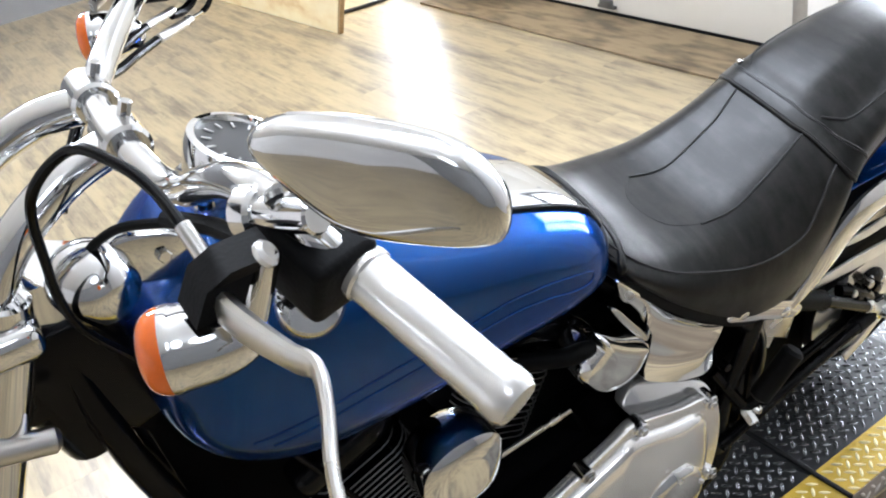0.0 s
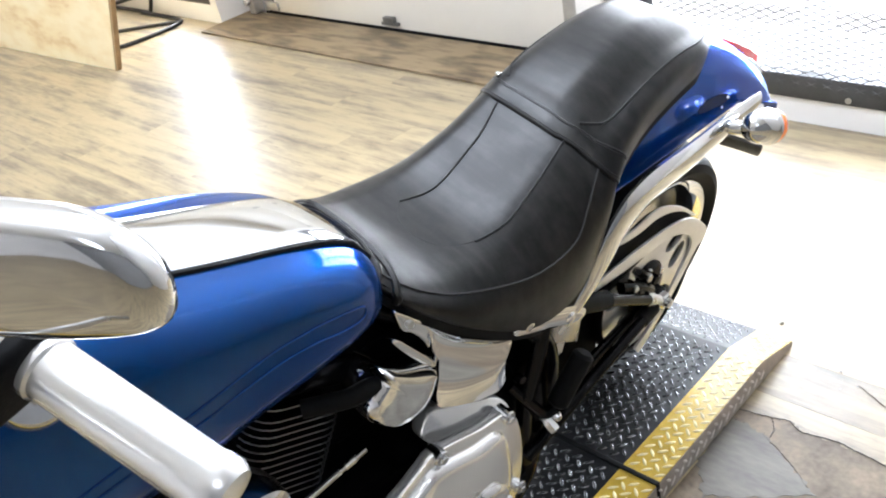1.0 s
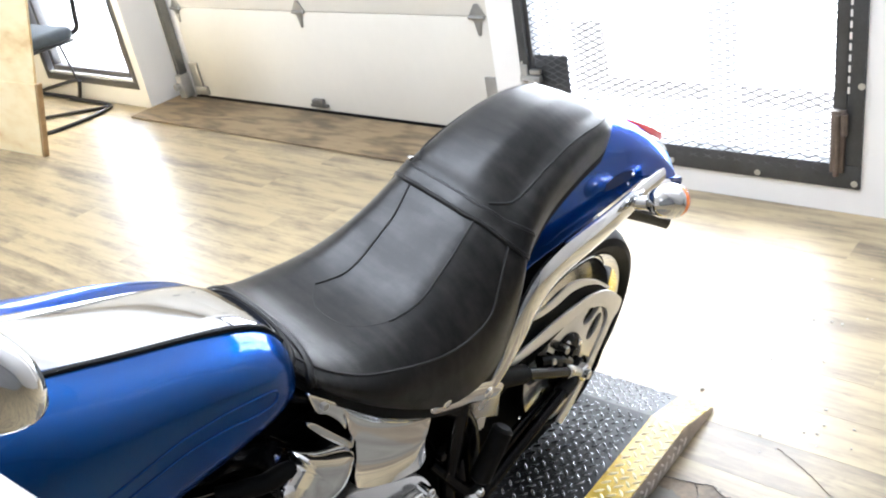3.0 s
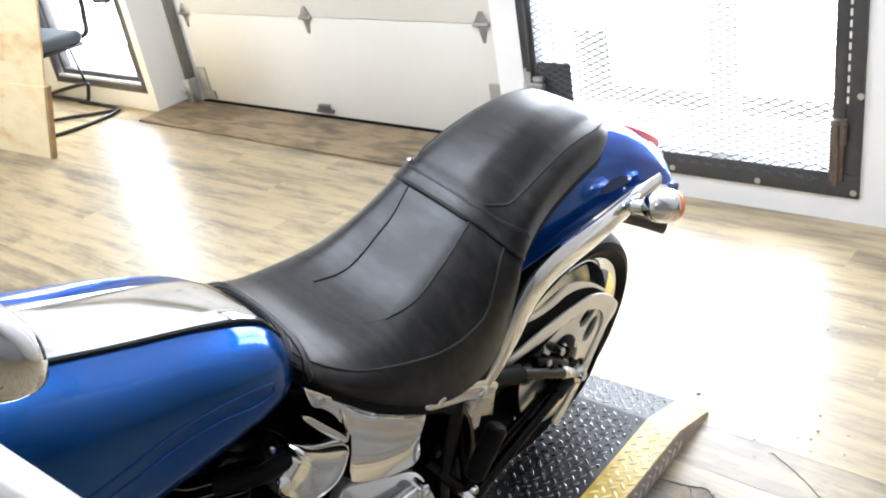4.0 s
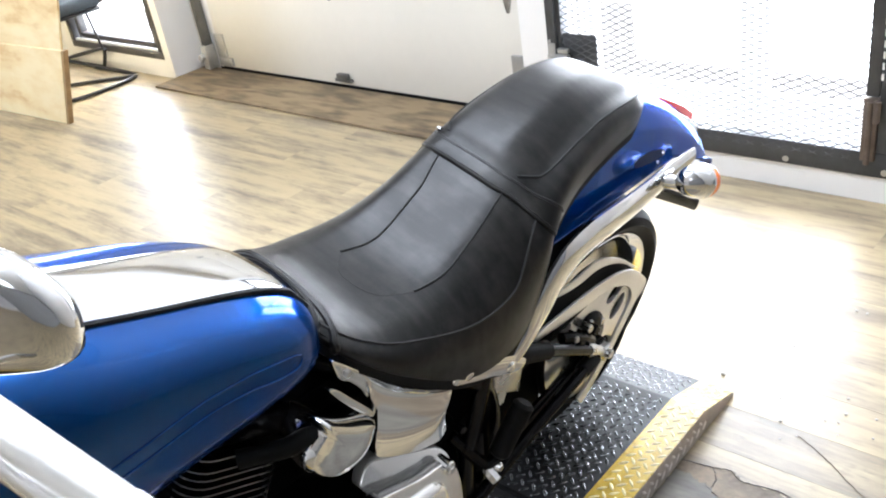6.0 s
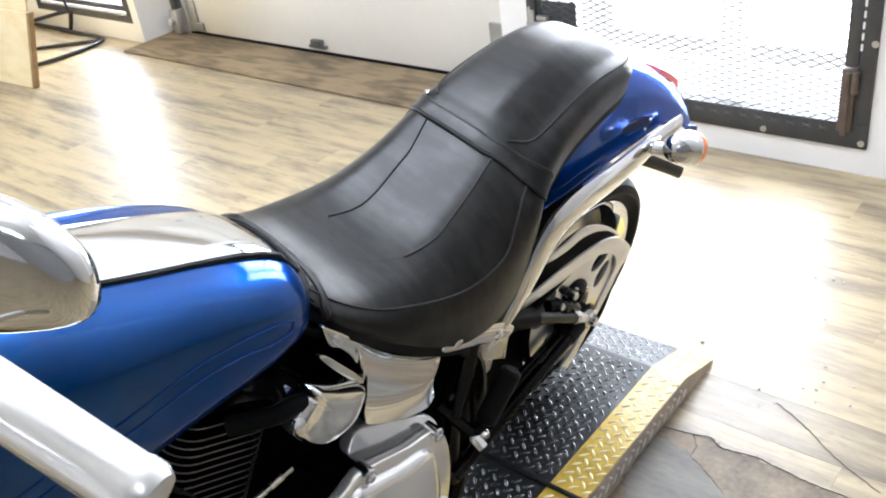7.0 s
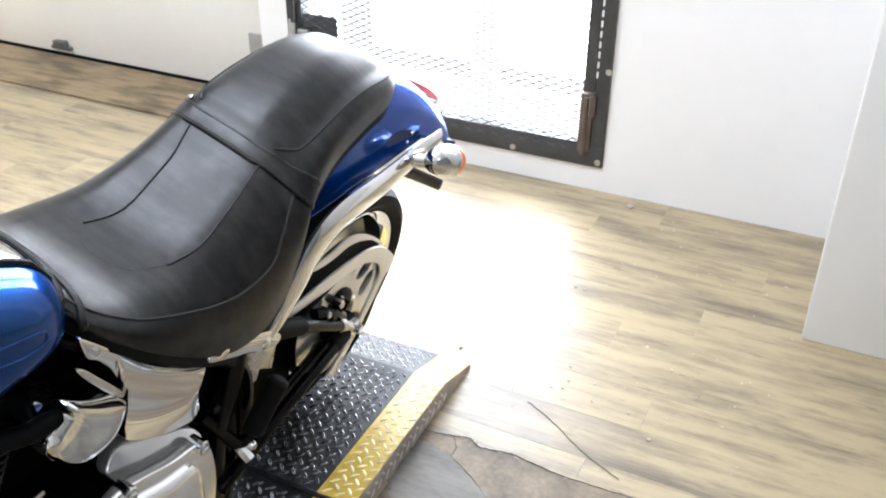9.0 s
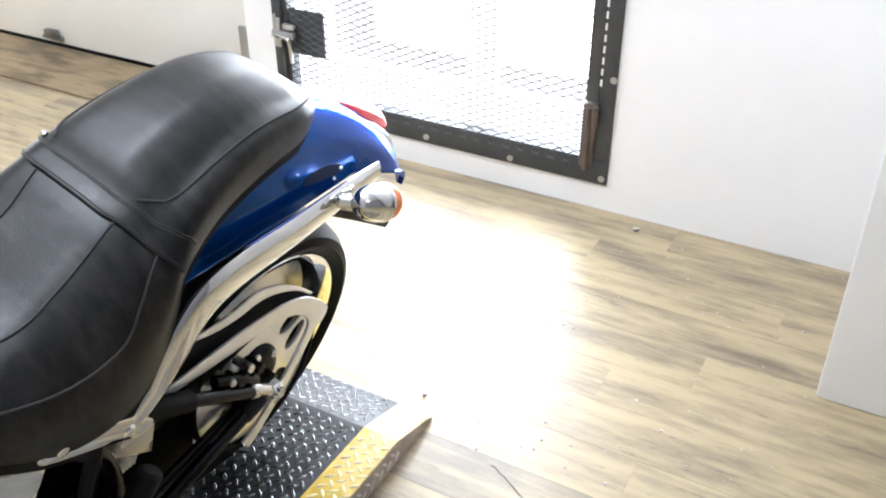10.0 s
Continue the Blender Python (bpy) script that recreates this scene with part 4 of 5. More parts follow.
def seat_point(y, u, lift=0.0):
    """u runs from -1, the right skirt's foot, over the top at 0, to 1, the left skirt's foot."""
    w, zt, zb, _ = interp(SEAT, y)
    s, a = (1 if u >= 0 else -1), min(abs(u), 1.0)
    if s < 0:
        w *= far_side(y)
    k = a * (len(SECTION) - 1)
    i = min(int(k), len(SECTION) - 2)
    q = SECTION[i].lerp(SECTION[i + 1], k - i)
    d = SECTION[i + 1] - SECTION[i]
    n = Vector((-d.y * (zt - zb) * s, 0, d.x * w)).normalized()
    dish = 0.014 * math.exp(-((y + 0.50) / 0.13) ** 2) * max(0, 1 - (a / 0.40) ** 2)
    lean = 0.21 - 0.13 * min(1.0, max(0.0, (y + 0.25) / 0.22))
    tilt = lean * max(0.0, s * q.x * w + 0.08) * q.y
    nose = 0.034 * max(0.0, 1 - (a / 0.62) ** 2) * max(0.0, min(1.0, (-0.60 - y) / 0.10))
    rear = min(1.0, max(0.0, (y + 0.27) / 0.10)) * min(1.0, max(0.0, (0.19 - y) / 0.10))
    facet = rear * (zt - zb) * 0.36 * max(0.0, q.x - 0.26) * max(0.0, 1 - max(0.0, q.x - 0.70) / 0.30) if s > 0 else 0.0
    return Vector((s * q.x * w, y + nose, zb + q.y * (zt - zb) - dish - tilt - facet)) + n * lift


def u_of(y, x):
    """The u at which the seat's section at y reaches x."""
    w = interp(SEAT, y)[0] * (far_side(y) if x < 0 else 1.0)
    k = next((i for i, q in enumerate(SECTION) if q.x >= abs(x) / w), len(SECTION) - 3)
    return math.copysign(k / (len(SECTION) - 1), x)


us = np.linspace(-1, 1, 57)
rings = []
for row in SEAT:
    ring = [seat_point(row[0], float(u)) for u in us]
    w, zb = row[1], row[3]
    ring += [Vector((x * w, row[0], zb - 0.004)) for x in (0.8, 0.4, 0, -0.4, -0.8)]
    rings.append(ring)
saddle = part("seat", loft(rings), LEATHER, bike, "black leather two-up seat with stitched seams", 60)
part("seat_base", loft([[Vector((x * r[1] * 0.93, r[0], z)) for x, z in ((-1, r[3] - 0.022), (1, r[3] - 0.022), (1, r[3] + 0.02), (-1, r[3] + 0.02))] for r in SEAT[2:-3]]), MATT, saddle)


def seam(points, lift=0.0008, r=0.0021, doubled=True):
    for off in ((0.0, 0.006) if doubled else (0.0,)):
        line = [seat_point(float(y), float(u) + off * 0.8, lift) for y, u in spline2(points, 10)]
        part("seam", tube(line, r if off == 0 else r * 0.6, 6, steps=1), THREAD, saddle)


def spline2(points, n):
    return [(q[0], q[1]) for q in spline([(y, u, 0) for y, u in points], n)]


for side in (1, -1):
    seam([(-0.690, 0.48 * side), (-0.640, 0.505 * side), (-0.525, 0.562 * side), (-0.45, 0.595 * side), (-0.385, 0.615 * side), (-0.335, 0.61 * side), (-0.300, 0.555 * side), (-0.262, 0.495 * side), (-0.232, 0.46 * side)])
    seam([(-0.222, 0.26 * side), (-0.205, 0.33 * side), (-0.180, 0.39 * side), (-0.12, 0.45 * side), (0.0, 0.50 * side), (0.085, 0.52 * side), (0.150, 0.50 * side), (0.188, 0.45 * side)])
for line in (((-0.275, -0.045), (-0.33, -0.032), (-0.38, -0.025), (-0.46, -0.022), (-0.52, -0.033)), ((-0.262, 0.084), (-0.32, 0.092), (-0.375, 0.099), (-0.435, 0.106), (-0.495, 0.098))):
    seam([(y, u_of(y, x)) for y, x in line], r=0.0021, doubled=False)
seam([(-0.52, u_of(-0.52, -0.033)), (-0.550, u_of(-0.55, -0.005)), (-0.558, u_of(-0.558, 0.030)), (-0.540, u_of(-0.54, 0.075)), (-0.495, u_of(-0.495, 0.098))], r=0.0006, lift=0.0, doubled=False)


def strap_y(u):
    return float(np.interp(u, (-0.45, -0.3, -0.2, 0.2, 0.4, 0.6, 0.80), (-0.229, -0.251, -0.256, -0.254, -0.237, -0.219, -0.199)))


rings = []
for u in np.linspace(-0.42, 0.78, 57):
    u = float(u)
    y = strap_y(u)
    ring = []
    for dy, h in ((-0.0175, -0.001), (-0.0175, 0.0035), (-0.016, 0.0046), (-0.0125, 0.0040), (0.0125, 0.0040), (0.016, 0.0046), (0.0175, 0.0035), (0.0175, -0.001)):
        ring.append(seat_point(y + dy, u, h + 0.0003))
    rings.append(ring)
part("strap", loft(rings), LEATHER, saddle, "black leather passenger strap", 25)
for dy in (-0.0125, 0.0125):
    line = [seat_point(strap_y(float(u)) + dy, float(u), 0.0047) for u in np.linspace(-0.41, 0.77, 50)]
    part("seam", tube(line, 0.0009, 5, steps=1), THREAD, saddle)
p = seat_point(-0.222, u_of(-0.222, -0.088), 0.004)
part("strap_clip", box(p.x - 0.005, p.x + 0.005, p.y - 0.004, p.y + 0.004, p.z - 0.004, p.z + 0.004, 0.002), CHROME, saddle, "small chrome strap clip")
# gathered front edge
for y, r in ((-0.693, 0.0065), (-0.679, 0.0075)):
    line = [seat_point(y, float(u), -0.0025) for u in np.linspace(-0.95, 0.95, 40)]
    part("piping", tube(line, r, 8, steps=1), LEATHER, saddle)

# fuel tank
TANK = smooth_table([(-0.684, 0.050, 0.874, 0.835), (-0.689, 0.092, 0.894, 0.814), (-0.702, 0.124, 0.914, 0.800), (-0.735, 0.150, 0.940, 0.792), (-0.80, 0.1665, 0.969, 0.790), (-0.91, 0.178, 1.010, 0.788), (-1.03, 0.190, 1.056, 0.784),
                     (-1.15, 0.192, 1.092, 0.784), (-1.22, 0.186, 1.102, 0.794), (-1.280, 0.168, 1.066, 0.828), (-1.315, 0.138, 1.030, 0.868), (-1.330, 0.095, 1.000, 0.900), (-1.334, 0.050, 0.975, 0.928)], 4)[::-1]


def tank_point(y, a, lift=0.0):
    """a: degrees round the section, 90 at the top, 0 on the left side."""
    w, zt, zb, _ = interp(TANK, y)
    zc = zb + 0.40 * (zt - zb)
    c, s = math.cos(radians(a)), math.sin(radians(a))
    k = 0.56 + 0.16 * min(1.0, max(0.0, (y + 0.84) / 0.14))
    hx = math.copysign(abs(c) ** k, c)
    hz = math.copysign(abs(s) ** (k if s > 0 else 0.9), s)
    n = Vector((c, 0, s))
    return Vector((w * hx, y, zc + ((zt - zc) if s > 0 else (zc - zb)) * hz)) + n * lift


tank = part("fuel_tank", loft([[tank_point(r[0], 360 * k / 56) for k in range(56)] for r in TANK]), BLUE, bike, "glossy metallic blue stretched fuel tank", 60)


def tank_side(y, z, lift=0.0):
    """The degrees on the tank's left side at height z."""
    w, zt, zb, _ = interp(TANK, y)
    zc = zb + 0.40 * (zt - zb)
    f = (z - zc) / (zt - zc) if z > zc else (z - zc) / (zc - zb)
    return math.degrees(math.asin(math.copysign(min(1, abs(f)) ** (1 / 0.56 if f > 0 else 1 / 0.9), f)))


bead = [(-1.26, 0.902), (-1.12, 0.920), (-0.94, 0.922), (-0.86, 0.912), (-0.79, 0.896), (-0.758, 0.882), (-0.765, 0.866), (-0.80, 0.872), (-0.86, 0.890), (-0.94, 0.901), (-1.12, 0.902), (-1.24, 0.888)]
for s in (1, -1):
    line = [tank_point(q.x, 90 - s * (90 - tank_side(q.x, q.y)), 0.0) for q in spline([(y, z, 0) for y, z in bead], 8)]
    part("tank_bead", tube(line, 0.0016, 6, steps=1), BLUE, tank)
for s in (1, -1):
    p, q = tank_point(-1.155, 90 - s * 50, -0.004), tank_point(-1.155, 90 - s * 50, 0.05)
    cap = part("fuel_cap", lathe([(0.0, 0.017), (0.020, 0.016), (0.036, 0.012), (0.042, 0.004), (0.043, -0.01), (0, -0.01)], along(p, q), 36), CHROME, tank, "round chrome cap")
    part("cap_inset", lathe([(0.0, 0.0185), (0.015, 0.018), (0.015, 0.0), (0, 0.0)], along(p, q), 24), MATT, cap)

# chrome console on the tank, black trim, gauge
def console(y0, y1, w0, w1, h, n=16):
    rings = []
    for k in range(n + 1):
        f = k / n
        y = y0 + (y1 - y0) * f
        w = w0 + (w1 - w0) * f
        zt = interp(TANK, y)[1]
        e = 0.4 if k in (0, n) else 1.0
        ring = []
        for j in range(15):
            b = math.pi * j / 14
            x = w * math.copysign(abs(math.cos(b)) ** 0.7, math.cos(b)) * (1.0 if j <= 7 else 0.72)
            drop = (x / interp(TANK, y)[0]) ** 2 * (zt - interp(TANK, y)[2]) * 0.10
            ring.append(Vector((x, y, zt - drop - 0.010 + (h * e + 0.010) * math.sin(b) ** 0.55)))
        rings.append(ring)
    return loft(rings)


dash = part("console", console(-0.684, -1.115, 0.086, 0.096, 0.009), CHROME, bike, "chrome tank console")
line = []
for y in np.linspace(-0.690, -1.12, 18):
    w, zt, zb, _ = interp(TANK, float(y))
    zc = zb + 0.40 * (zt - zb)
    x = 0.087 + (0.097 - 0.087) * (-0.684 - y) / 0.43
    line.append((x, float(y), zc + (zt - zc) * (1 - (x / w) ** (2 / 0.56)) ** 0.28 - 0.0005))
part("console_trim", tube(line, 0.0055, 8, steps=1), MATT, dash, "black rubber trim")
part("console_screw", lathe([(0, 0.006), (0.006, 0.005), (0.009, 0.0)], pose(0, -0.715, 0.910, -20, 0, 0), 14), CHROME, dash)
gm = along((0, -1.160, 1.110), (0.012, -1.120, 1.205))
gauge = part("speedometer", lathe([(0, -0.02), (0.05, -0.02), (0.062, 0.02), (0.066, 0.055), (0.064, 0.066), (0.056, 0.068), (0.054, 0.060)], gm, 40), CHROME, bike, "round speedometer in a chrome housing")
part("dial", lathe([(0.055, 0.060), (0, 0.0605)], gm, 40), DIAL, gauge, "dark grey dial")
b = None
for k in range(11):
    a = radians(-130 + 26 * k)
    own = box(-0.0012, 0.0012, 0.036, 0.047, 0.0, 0.0012)
    b = join(b, own, gm @ Matrix.Translation((0, 0, 0.0608)) @ Matrix.Rotation(a, 4, "Z"))
part("dial_marks", b, STEEL, gauge)["kind"] = "stuff"

# black frame
both("down_tube", lambda: tube([(0.03, -1.40, 1.02), (0.055, -1.37, 0.80), (0.075, -1.27, 0.45), (0.10, -1.16, 0.17), (0.12, -1.0, 0.13)], 0.019, 12), BLACK)
both("bottom_rail", lambda: tube([(0.12, -1.0, 0.13), (0.13, -0.6, 0.13), (0.13, -0.42, 0.20), (0.12, -0.38, 0.42)], 0.019, 12), BLACK)
both("seat_rail", lambda: tube([(0.05, -0.75, 0.83), (0.10, -0.62, 0.73), (0.135, -0.45, 0.615), (0.14, -0.37, 0.50), (0.13, -0.36, 0.30)], 0.020, 12), BLACK)
part("backbone", tube([(0, -1.42, 1.00), (0, -1.1, 0.90), (0, -0.75, 0.80), (0, -0.4, 0.66)], 0.03, 12), BLACK, bike)
part("steering_neck", rod((0, -1.40, 0.86), (0, -1.47, 1.13), 0.045, 20), BLACK, bike)
both("neck_gusset", lambda: plate([(-1.46, 1.06), (-1.34, 1.06), (-1.30, 0.90), (-1.36, 0.88), (-1.43, 0.94)], 0.012, 0.05, 0.006), BLACK)
# black filler added to close the gap between down tubes and tank
part("front_filler", plate([(-1.440, 0.955), (-1.430, 0.925), (-1.372, 0.890), (-1.352, 0.86), (-1.338, 0.72), (-1.275, 0.44), (-1.02, 0.40), (-0.98, 0.80), (-1.30, 0.86), (-1.34, 1.02)], -0.035, 0.040, 0.006), ENGINE, bike)

# engine: two finned cylinders, cases, covers
def cylinder(y, z, tilt, name):
    m = pose(0, y, z, tilt, 0, 0)
    core = part(name, lathe([(0, 0), (0.052, 0), (0.052, 0.17), (0, 0.17)], m, 28), ENGINE, bike, "black finned engine cylinder")
    for k in range(13):
        h = 0.012 + k * 0.0125
        r = 0.088 if k < 12 else 0.08
        fin = box(-r, r, -r * 0.95, r * 0.95, h, h + 0.0035, 0)
        vert = [e for e in fin.edges if abs((e.verts[0].co - e.verts[1].co).z) > 0.002]
        bmesh.ops.bevel(fin, geom=vert, offset=0.035, segments=4, affect="EDGES")
        bmesh.ops.transform(fin, matrix=m, verts=fin.verts)
        part("fin", fin, ENGINE, core)
        lip = [Vector((r - 0.035 + 0.035 * math.cos(a), sy * (r * 0.95 - 0.035) + sy * 0.035 * math.sin(a), h + 0.0018)) for sy in (-1, 1) for a in [math.pi / 2 * q / 5 for q in (range(5, -1, -1) if sy < 0 else range(6))]]
        part("fin_edge", tube([m @ q for q in lip], 0.0013, 5, steps=1), DULL, core, "bare machined fin edge")
    head = box(-0.09, 0.09, -0.085, 0.085, 0.18, 0.23, 0.02, segments=3)
    bmesh.ops.transform(head, matrix=m, verts=head.verts)
    part("cylinder_head", head, BLACK, core)


cylinder(-0.905, 0.550, -26, "rear_cylinder")
cylinder(-1.06, 0.500, 20, "front_cylinder")
# black box added to fill the empty space around the cylinder feet
part("engine_filler", box(-0.07, 0.06, -0.98, -0.58, 0.42, 0.66, 0.02), ENGINE, bike)
part("crankcase", box(-0.15, 0.13, -1.10, -0.70, 0.16, 0.49, 0.05, segments=4), ENGINE, bike)
part("gearbox", box(-0.13, 0.13, -0.72, -0.42, 0.22, 0.50, 0.04, segments=4), ENGINE, bike)
part("inner_primary", plate(curve2([(-0.50, 0.43), (-0.62, 0.46), (-0.80, 0.49), (-1.00, 0.45), (-1.10, 0.36), (-1.05, 0.23), (-0.90, 0.19), (-0.70, 0.20), (-0.55, 0.24), (-0.48, 0.36)], 4), 0.125, 0.172, 0.004), ENGINE, bike)
rim = [(-0.520, 0.498), (-0.60, 0.526), (-0.695, 0.556), (-0.745, 0.540), (-0.88, 0.485), (-1.02, 0.43), (-1.09, 0.33), (-1.04, 0.23), (-0.90, 0.20), (-0.68, 0.21), (-0.54, 0.25), (-0.50, 0.36)]
primary = part("primary_cover", plate(curve2(rim, 5), 0.173, 0.196, 0.006), POLISHED, bike, "chrome primary chain cover")
swell = [(0.188, 0.88), (0.200, 0.875), (0.209, 0.845), (0.214, 0.79), (0.219, 0.60), (0.222, 0.30), (0.2225, 0.05)]
part("cover_swell", loft([[Vector((x, -0.785 + (y + 0.785) * k, 0.372 + (z - 0.372) * k)) for y, z in curve2(rim, 5)] for x, k in swell]), POLISHED, primary, "", 60)
for y, z in ((-0.538, 0.505), (-0.692, 0.545), (-0.90, 0.466), (-0.515, 0.30), (-0.80, 0.512)):
    b = rod((0.172, y, z), (0.203, y, z), 0.014, 16)
    part("boss", bolt((0.203, y, z), (0.209, y, z), 0.008, b), CHROME, primary)
derby = part("derby_cover", lathe([(0, 0.012), (0.05, 0.012), (0.062, 0.008), (0.068, 0.0), (0.068, -0.01), (0, -0.01)], pose(0.222, -0.63, 0.345, 0, 90, 0), 44), CHROME, primary, "round chrome derby cover")
for k in range(5):
    a = 2 * math.pi * k / 5 + 0.3
    part("bolt", bolt((0.230, -0.63 + 0.055 * math.cos(a), 0.345 + 0.055 * math.sin(a)), (0.236, -0.63 + 0.055 * math.cos(a), 0.345 + 0.055 * math.sin(a)), 0.005), SATIN, derby)
b = plate(curve2([(-0.675, 0.532), (-0.655, 0.546), (-0.628, 0.550), (-0.575, 0.530), (-0.525, 0.510), (-0.509, 0.497), (-0.507, 0.482), (-0.514, 0.470), (-0.567, 0.479), (-0.643, 0.492), (-0.668, 0.515)], 4), 0.122, 0.146, 0.003)
for v in b.verts:
    v.co.x += (0.520 - v.co.z) * 0.75
part("gearbox_cover", b, POLISHED, bike, "smooth pale grey gearbox top cover")

# horn cover, coil cover, oil tank
b = loft([[Vector((x, -1.008 + y * s * 1.08, 0.660 + z * s * 1.04)) for y, z in curve2([(0.07, 0.05), (0.03, 0.075), (-0.03, 0.070), (-0.068, 0.03), (-0.065, -0.045), (-0.02, -0.075), (0.045, -0.065), (0.072, -0.01)], 5)] for x, s in ((0.11, 0.70), (0.125, 0.82), (0.160, 0.86), (0.185, 0.82), (0.194, 0.68), (0.198, 0.42))])
part("horn_cover", b, CHROME, bike, "rounded chrome horn cover")
coil = curve2([(0.005, 0.040), (-0.020, 0.018), (-0.062, -0.012), (-0.072, 0.010), (-0.066, 0.038), (-0.052, 0.052), (-0.038, 0.064), (-0.034, 0.082), (0.012, 0.046), (0.058, 0.014), (0.059, 0.000), (0.036, -0.036), (0.000, -0.044), (-0.040, -0.030)][3:], 5)
b = loft([[Vector((x, -0.716 + y * s - sh, 0.676 + z * s)) for y, z in coil] for x, s, sh in ((0.09, 0.80, 0.0), (0.12, 0.94, 0.0), (0.152, 1.0, 0.0), (0.166, 0.97, 0.0), (0.175, 0.86, 0.0), (0.179, 0.60, 0.0), (0.180, 0.20, 0.0))])
part("coil_cover", b, CHROME, bike, "chrome ignition coil cover")
part("coil_lead", tube([(0.158, -0.742, 0.722), (0.150, -0.770, 0.727), (0.136, -0.80, 0.720), (0.10, -0.85, 0.715)], 0.0145, 14), RUBBER, bike, "thick black spark plug lead")
part("coil_bracket", plate(curve2([(-0.716, 0.776), (-0.703, 0.770), (-0.683, 0.742), (-0.643, 0.684), (-0.640, 0.669), (-0.660, 0.688), (-0.692, 0.734)], 3), 0.138, 0.150, 0.002), CHROME, bike, "chrome bracket strip")
# black filler, added so no floor shows between tank and seat
part("filler_box", box(-0.07, 0.075, -0.80, -0.62, 0.56, 0.715, 0.012), ENGINE, bike)
EDGE = [(-0.641, 0.752, -0.641, 0.690), (-0.634, 0.745, -0.646, 0.650), (-0.615, 0.720, -0.655, 0.606),
        (-0.58, 0.684, -0.625, 0.576), (-0.54, 0.650, -0.582, 0.549), (-0.505, 0.624, -0.545, 0.533), (-0.475, 0.606, -0.515, 0.525), (-0.452, 0.595, -0.498, 0.537)]
rings = []
for top, foot in zip(spline([(a, b, 0) for a, b, _, _ in EDGE], 4), spline([(c, d, 0) for _, _, c, d in EDGE], 4)):
    ring = []
    for k in range(17):
        v = k / 16
        flare = 0.018 * max(0, (v - 0.62) / 0.38) ** 1.7 + 0.010 * max(0, (0.10 - v) / 0.10)
        q = top.lerp(foot, v)
        ring.append(Vector((0.136 + 0.008 * math.sin(math.pi * v * 0.8) + flare, q.x, q.y)))
    ring += [Vector((0.03, foot.x, foot.y)), Vector((0.03, top.x, top.y))]
    rings.append(ring)
oil = part("oil_tank", loft(rings), CHROME, bike, "wrap-around chrome oil tank", 50)
part("tank_ear", plate(curve2([(-0.697, 0.813), (-0.678, 0.796), (-0.656, 0.771), (-0.634, 0.746), (-0.629, 0.712), (-0.638, 0.696), (-0.652, 0.728), (-0.672, 0.757), (-0.688, 0.773)], 4), 0.128, 0.140, 0.003), CHROME, oil)
part("bolt", bolt((0.138, -0.674, 0.776), (0.145, -0.674, 0.776), 0.007), SATIN, oil)
part("shift_rod", rod((0.130, -0.778, 0.588), (0.134, -1.02, 0.575), 0.0045, 10), SATIN, bike, "thin steel shift rod")
part("shift_rod_joint", rod((0.130, -0.800, 0.587), (0.1305, -0.822, 0.586), 0.0065, 10), CHROME, bike)

# passenger peg and its mount
b = rod((0.182, -0.392, 0.402), (0.196, -0.332, 0.500), 0.0200, 18, bevel=0.3)
peg = part("passenger_peg", b, RUBBER, bike, "folded black rubber passenger peg")
part("peg_mount", tube([(0.13, -0.46, 0.47), (0.155, -0.44, 0.43), (0.172, -0.415, 0.392), (0.182, -0.395, 0.400)], 0.012, 10), BLACK, bike)
b = bolt((0.170, -0.415, 0.385), (0.200, -0.415, 0.365), 0.011)
b = lathe([(0, 0.012), (0.006, 0.011), (0.010, 0.005), (0.011, 0)], pose(0.186, -0.400, 0.384, 0, 90, 0), 14, b)
part("peg_bolt", b, CHROME, bike)
for y, z in ((-0.445, 0.445), (-0.455, 0.50)):
    part("bolt", bolt((0.14, y, z), (0.160, y, z), 0.009), BLACK, bike)
part("jiffy_stand", tube([(0.13, -0.95, 0.15), (0.24, -0.90, 0.06), (0.30, -0.86, 0.012)], 0.011, 10), BLACK, bike)

# fork, risers, bars
before_bars = set(bpy.data.objects)
both("fork_tube", lambda: rod((0.105, -1.84, 0.25), (0.105, -1.455, 1.12), 0.027, 20), CHROME, "chrome fork tube")
part("lower_clamp", box(-0.05, 0.06, -1.49, -1.43, 0.955, 0.995, 0.012, segments=3), BLACK, bike)
part("upper_clamp", box(-0.145, 0.145, -1.52, -1.425, 1.105, 1.145, 0.014, segments=3), CHROME, bike, "chrome upper fork clamp")
both("fork_cap", lambda: rod((0.105, -1.455, 1.12), (0.105, -1.444, 1.165), 0.026, 20), CHROME)
both("riser", lambda: tube([(0.105, -1.470, 1.140), (0.092, -1.425, 1.200), (0.072, -1.355, 1.240), (0.055, -1.298, 1.250)], 0.021, 16, steps=6), CHROME, "curved chrome pullback riser")
both("riser_clamp", lambda: rod((0.028, -1.285, 1.255), (0.084, -1.285, 1.254), 0.026, 20), CHROME)
both("clamp_bolt", lambda: rod((0.056, -1.275, 1.276), (0.056, -1.268, 1.292), 0.007, 8), CHROME)
bar = [(0.422, -1.215, 1.290), (0.400, -1.231, 1.314), (0.360, -1.241, 1.328), (0.305, -1.249, 1.317), (0.250, -1.257, 1.290), (0.190, -1.266, 1.256), (0.140, -1.276, 1.246), (0.090, -1.284, 1.253), (-0.03, -1.285, 1.257), (-0.13, -1.240, 1.270), (-0.30, -1.155, 1.262), (-0.50, -1.055, 1.215)]
part("handlebar", tube(bar, 0.0160, 16), CHROME, bike, "chrome handlebar")
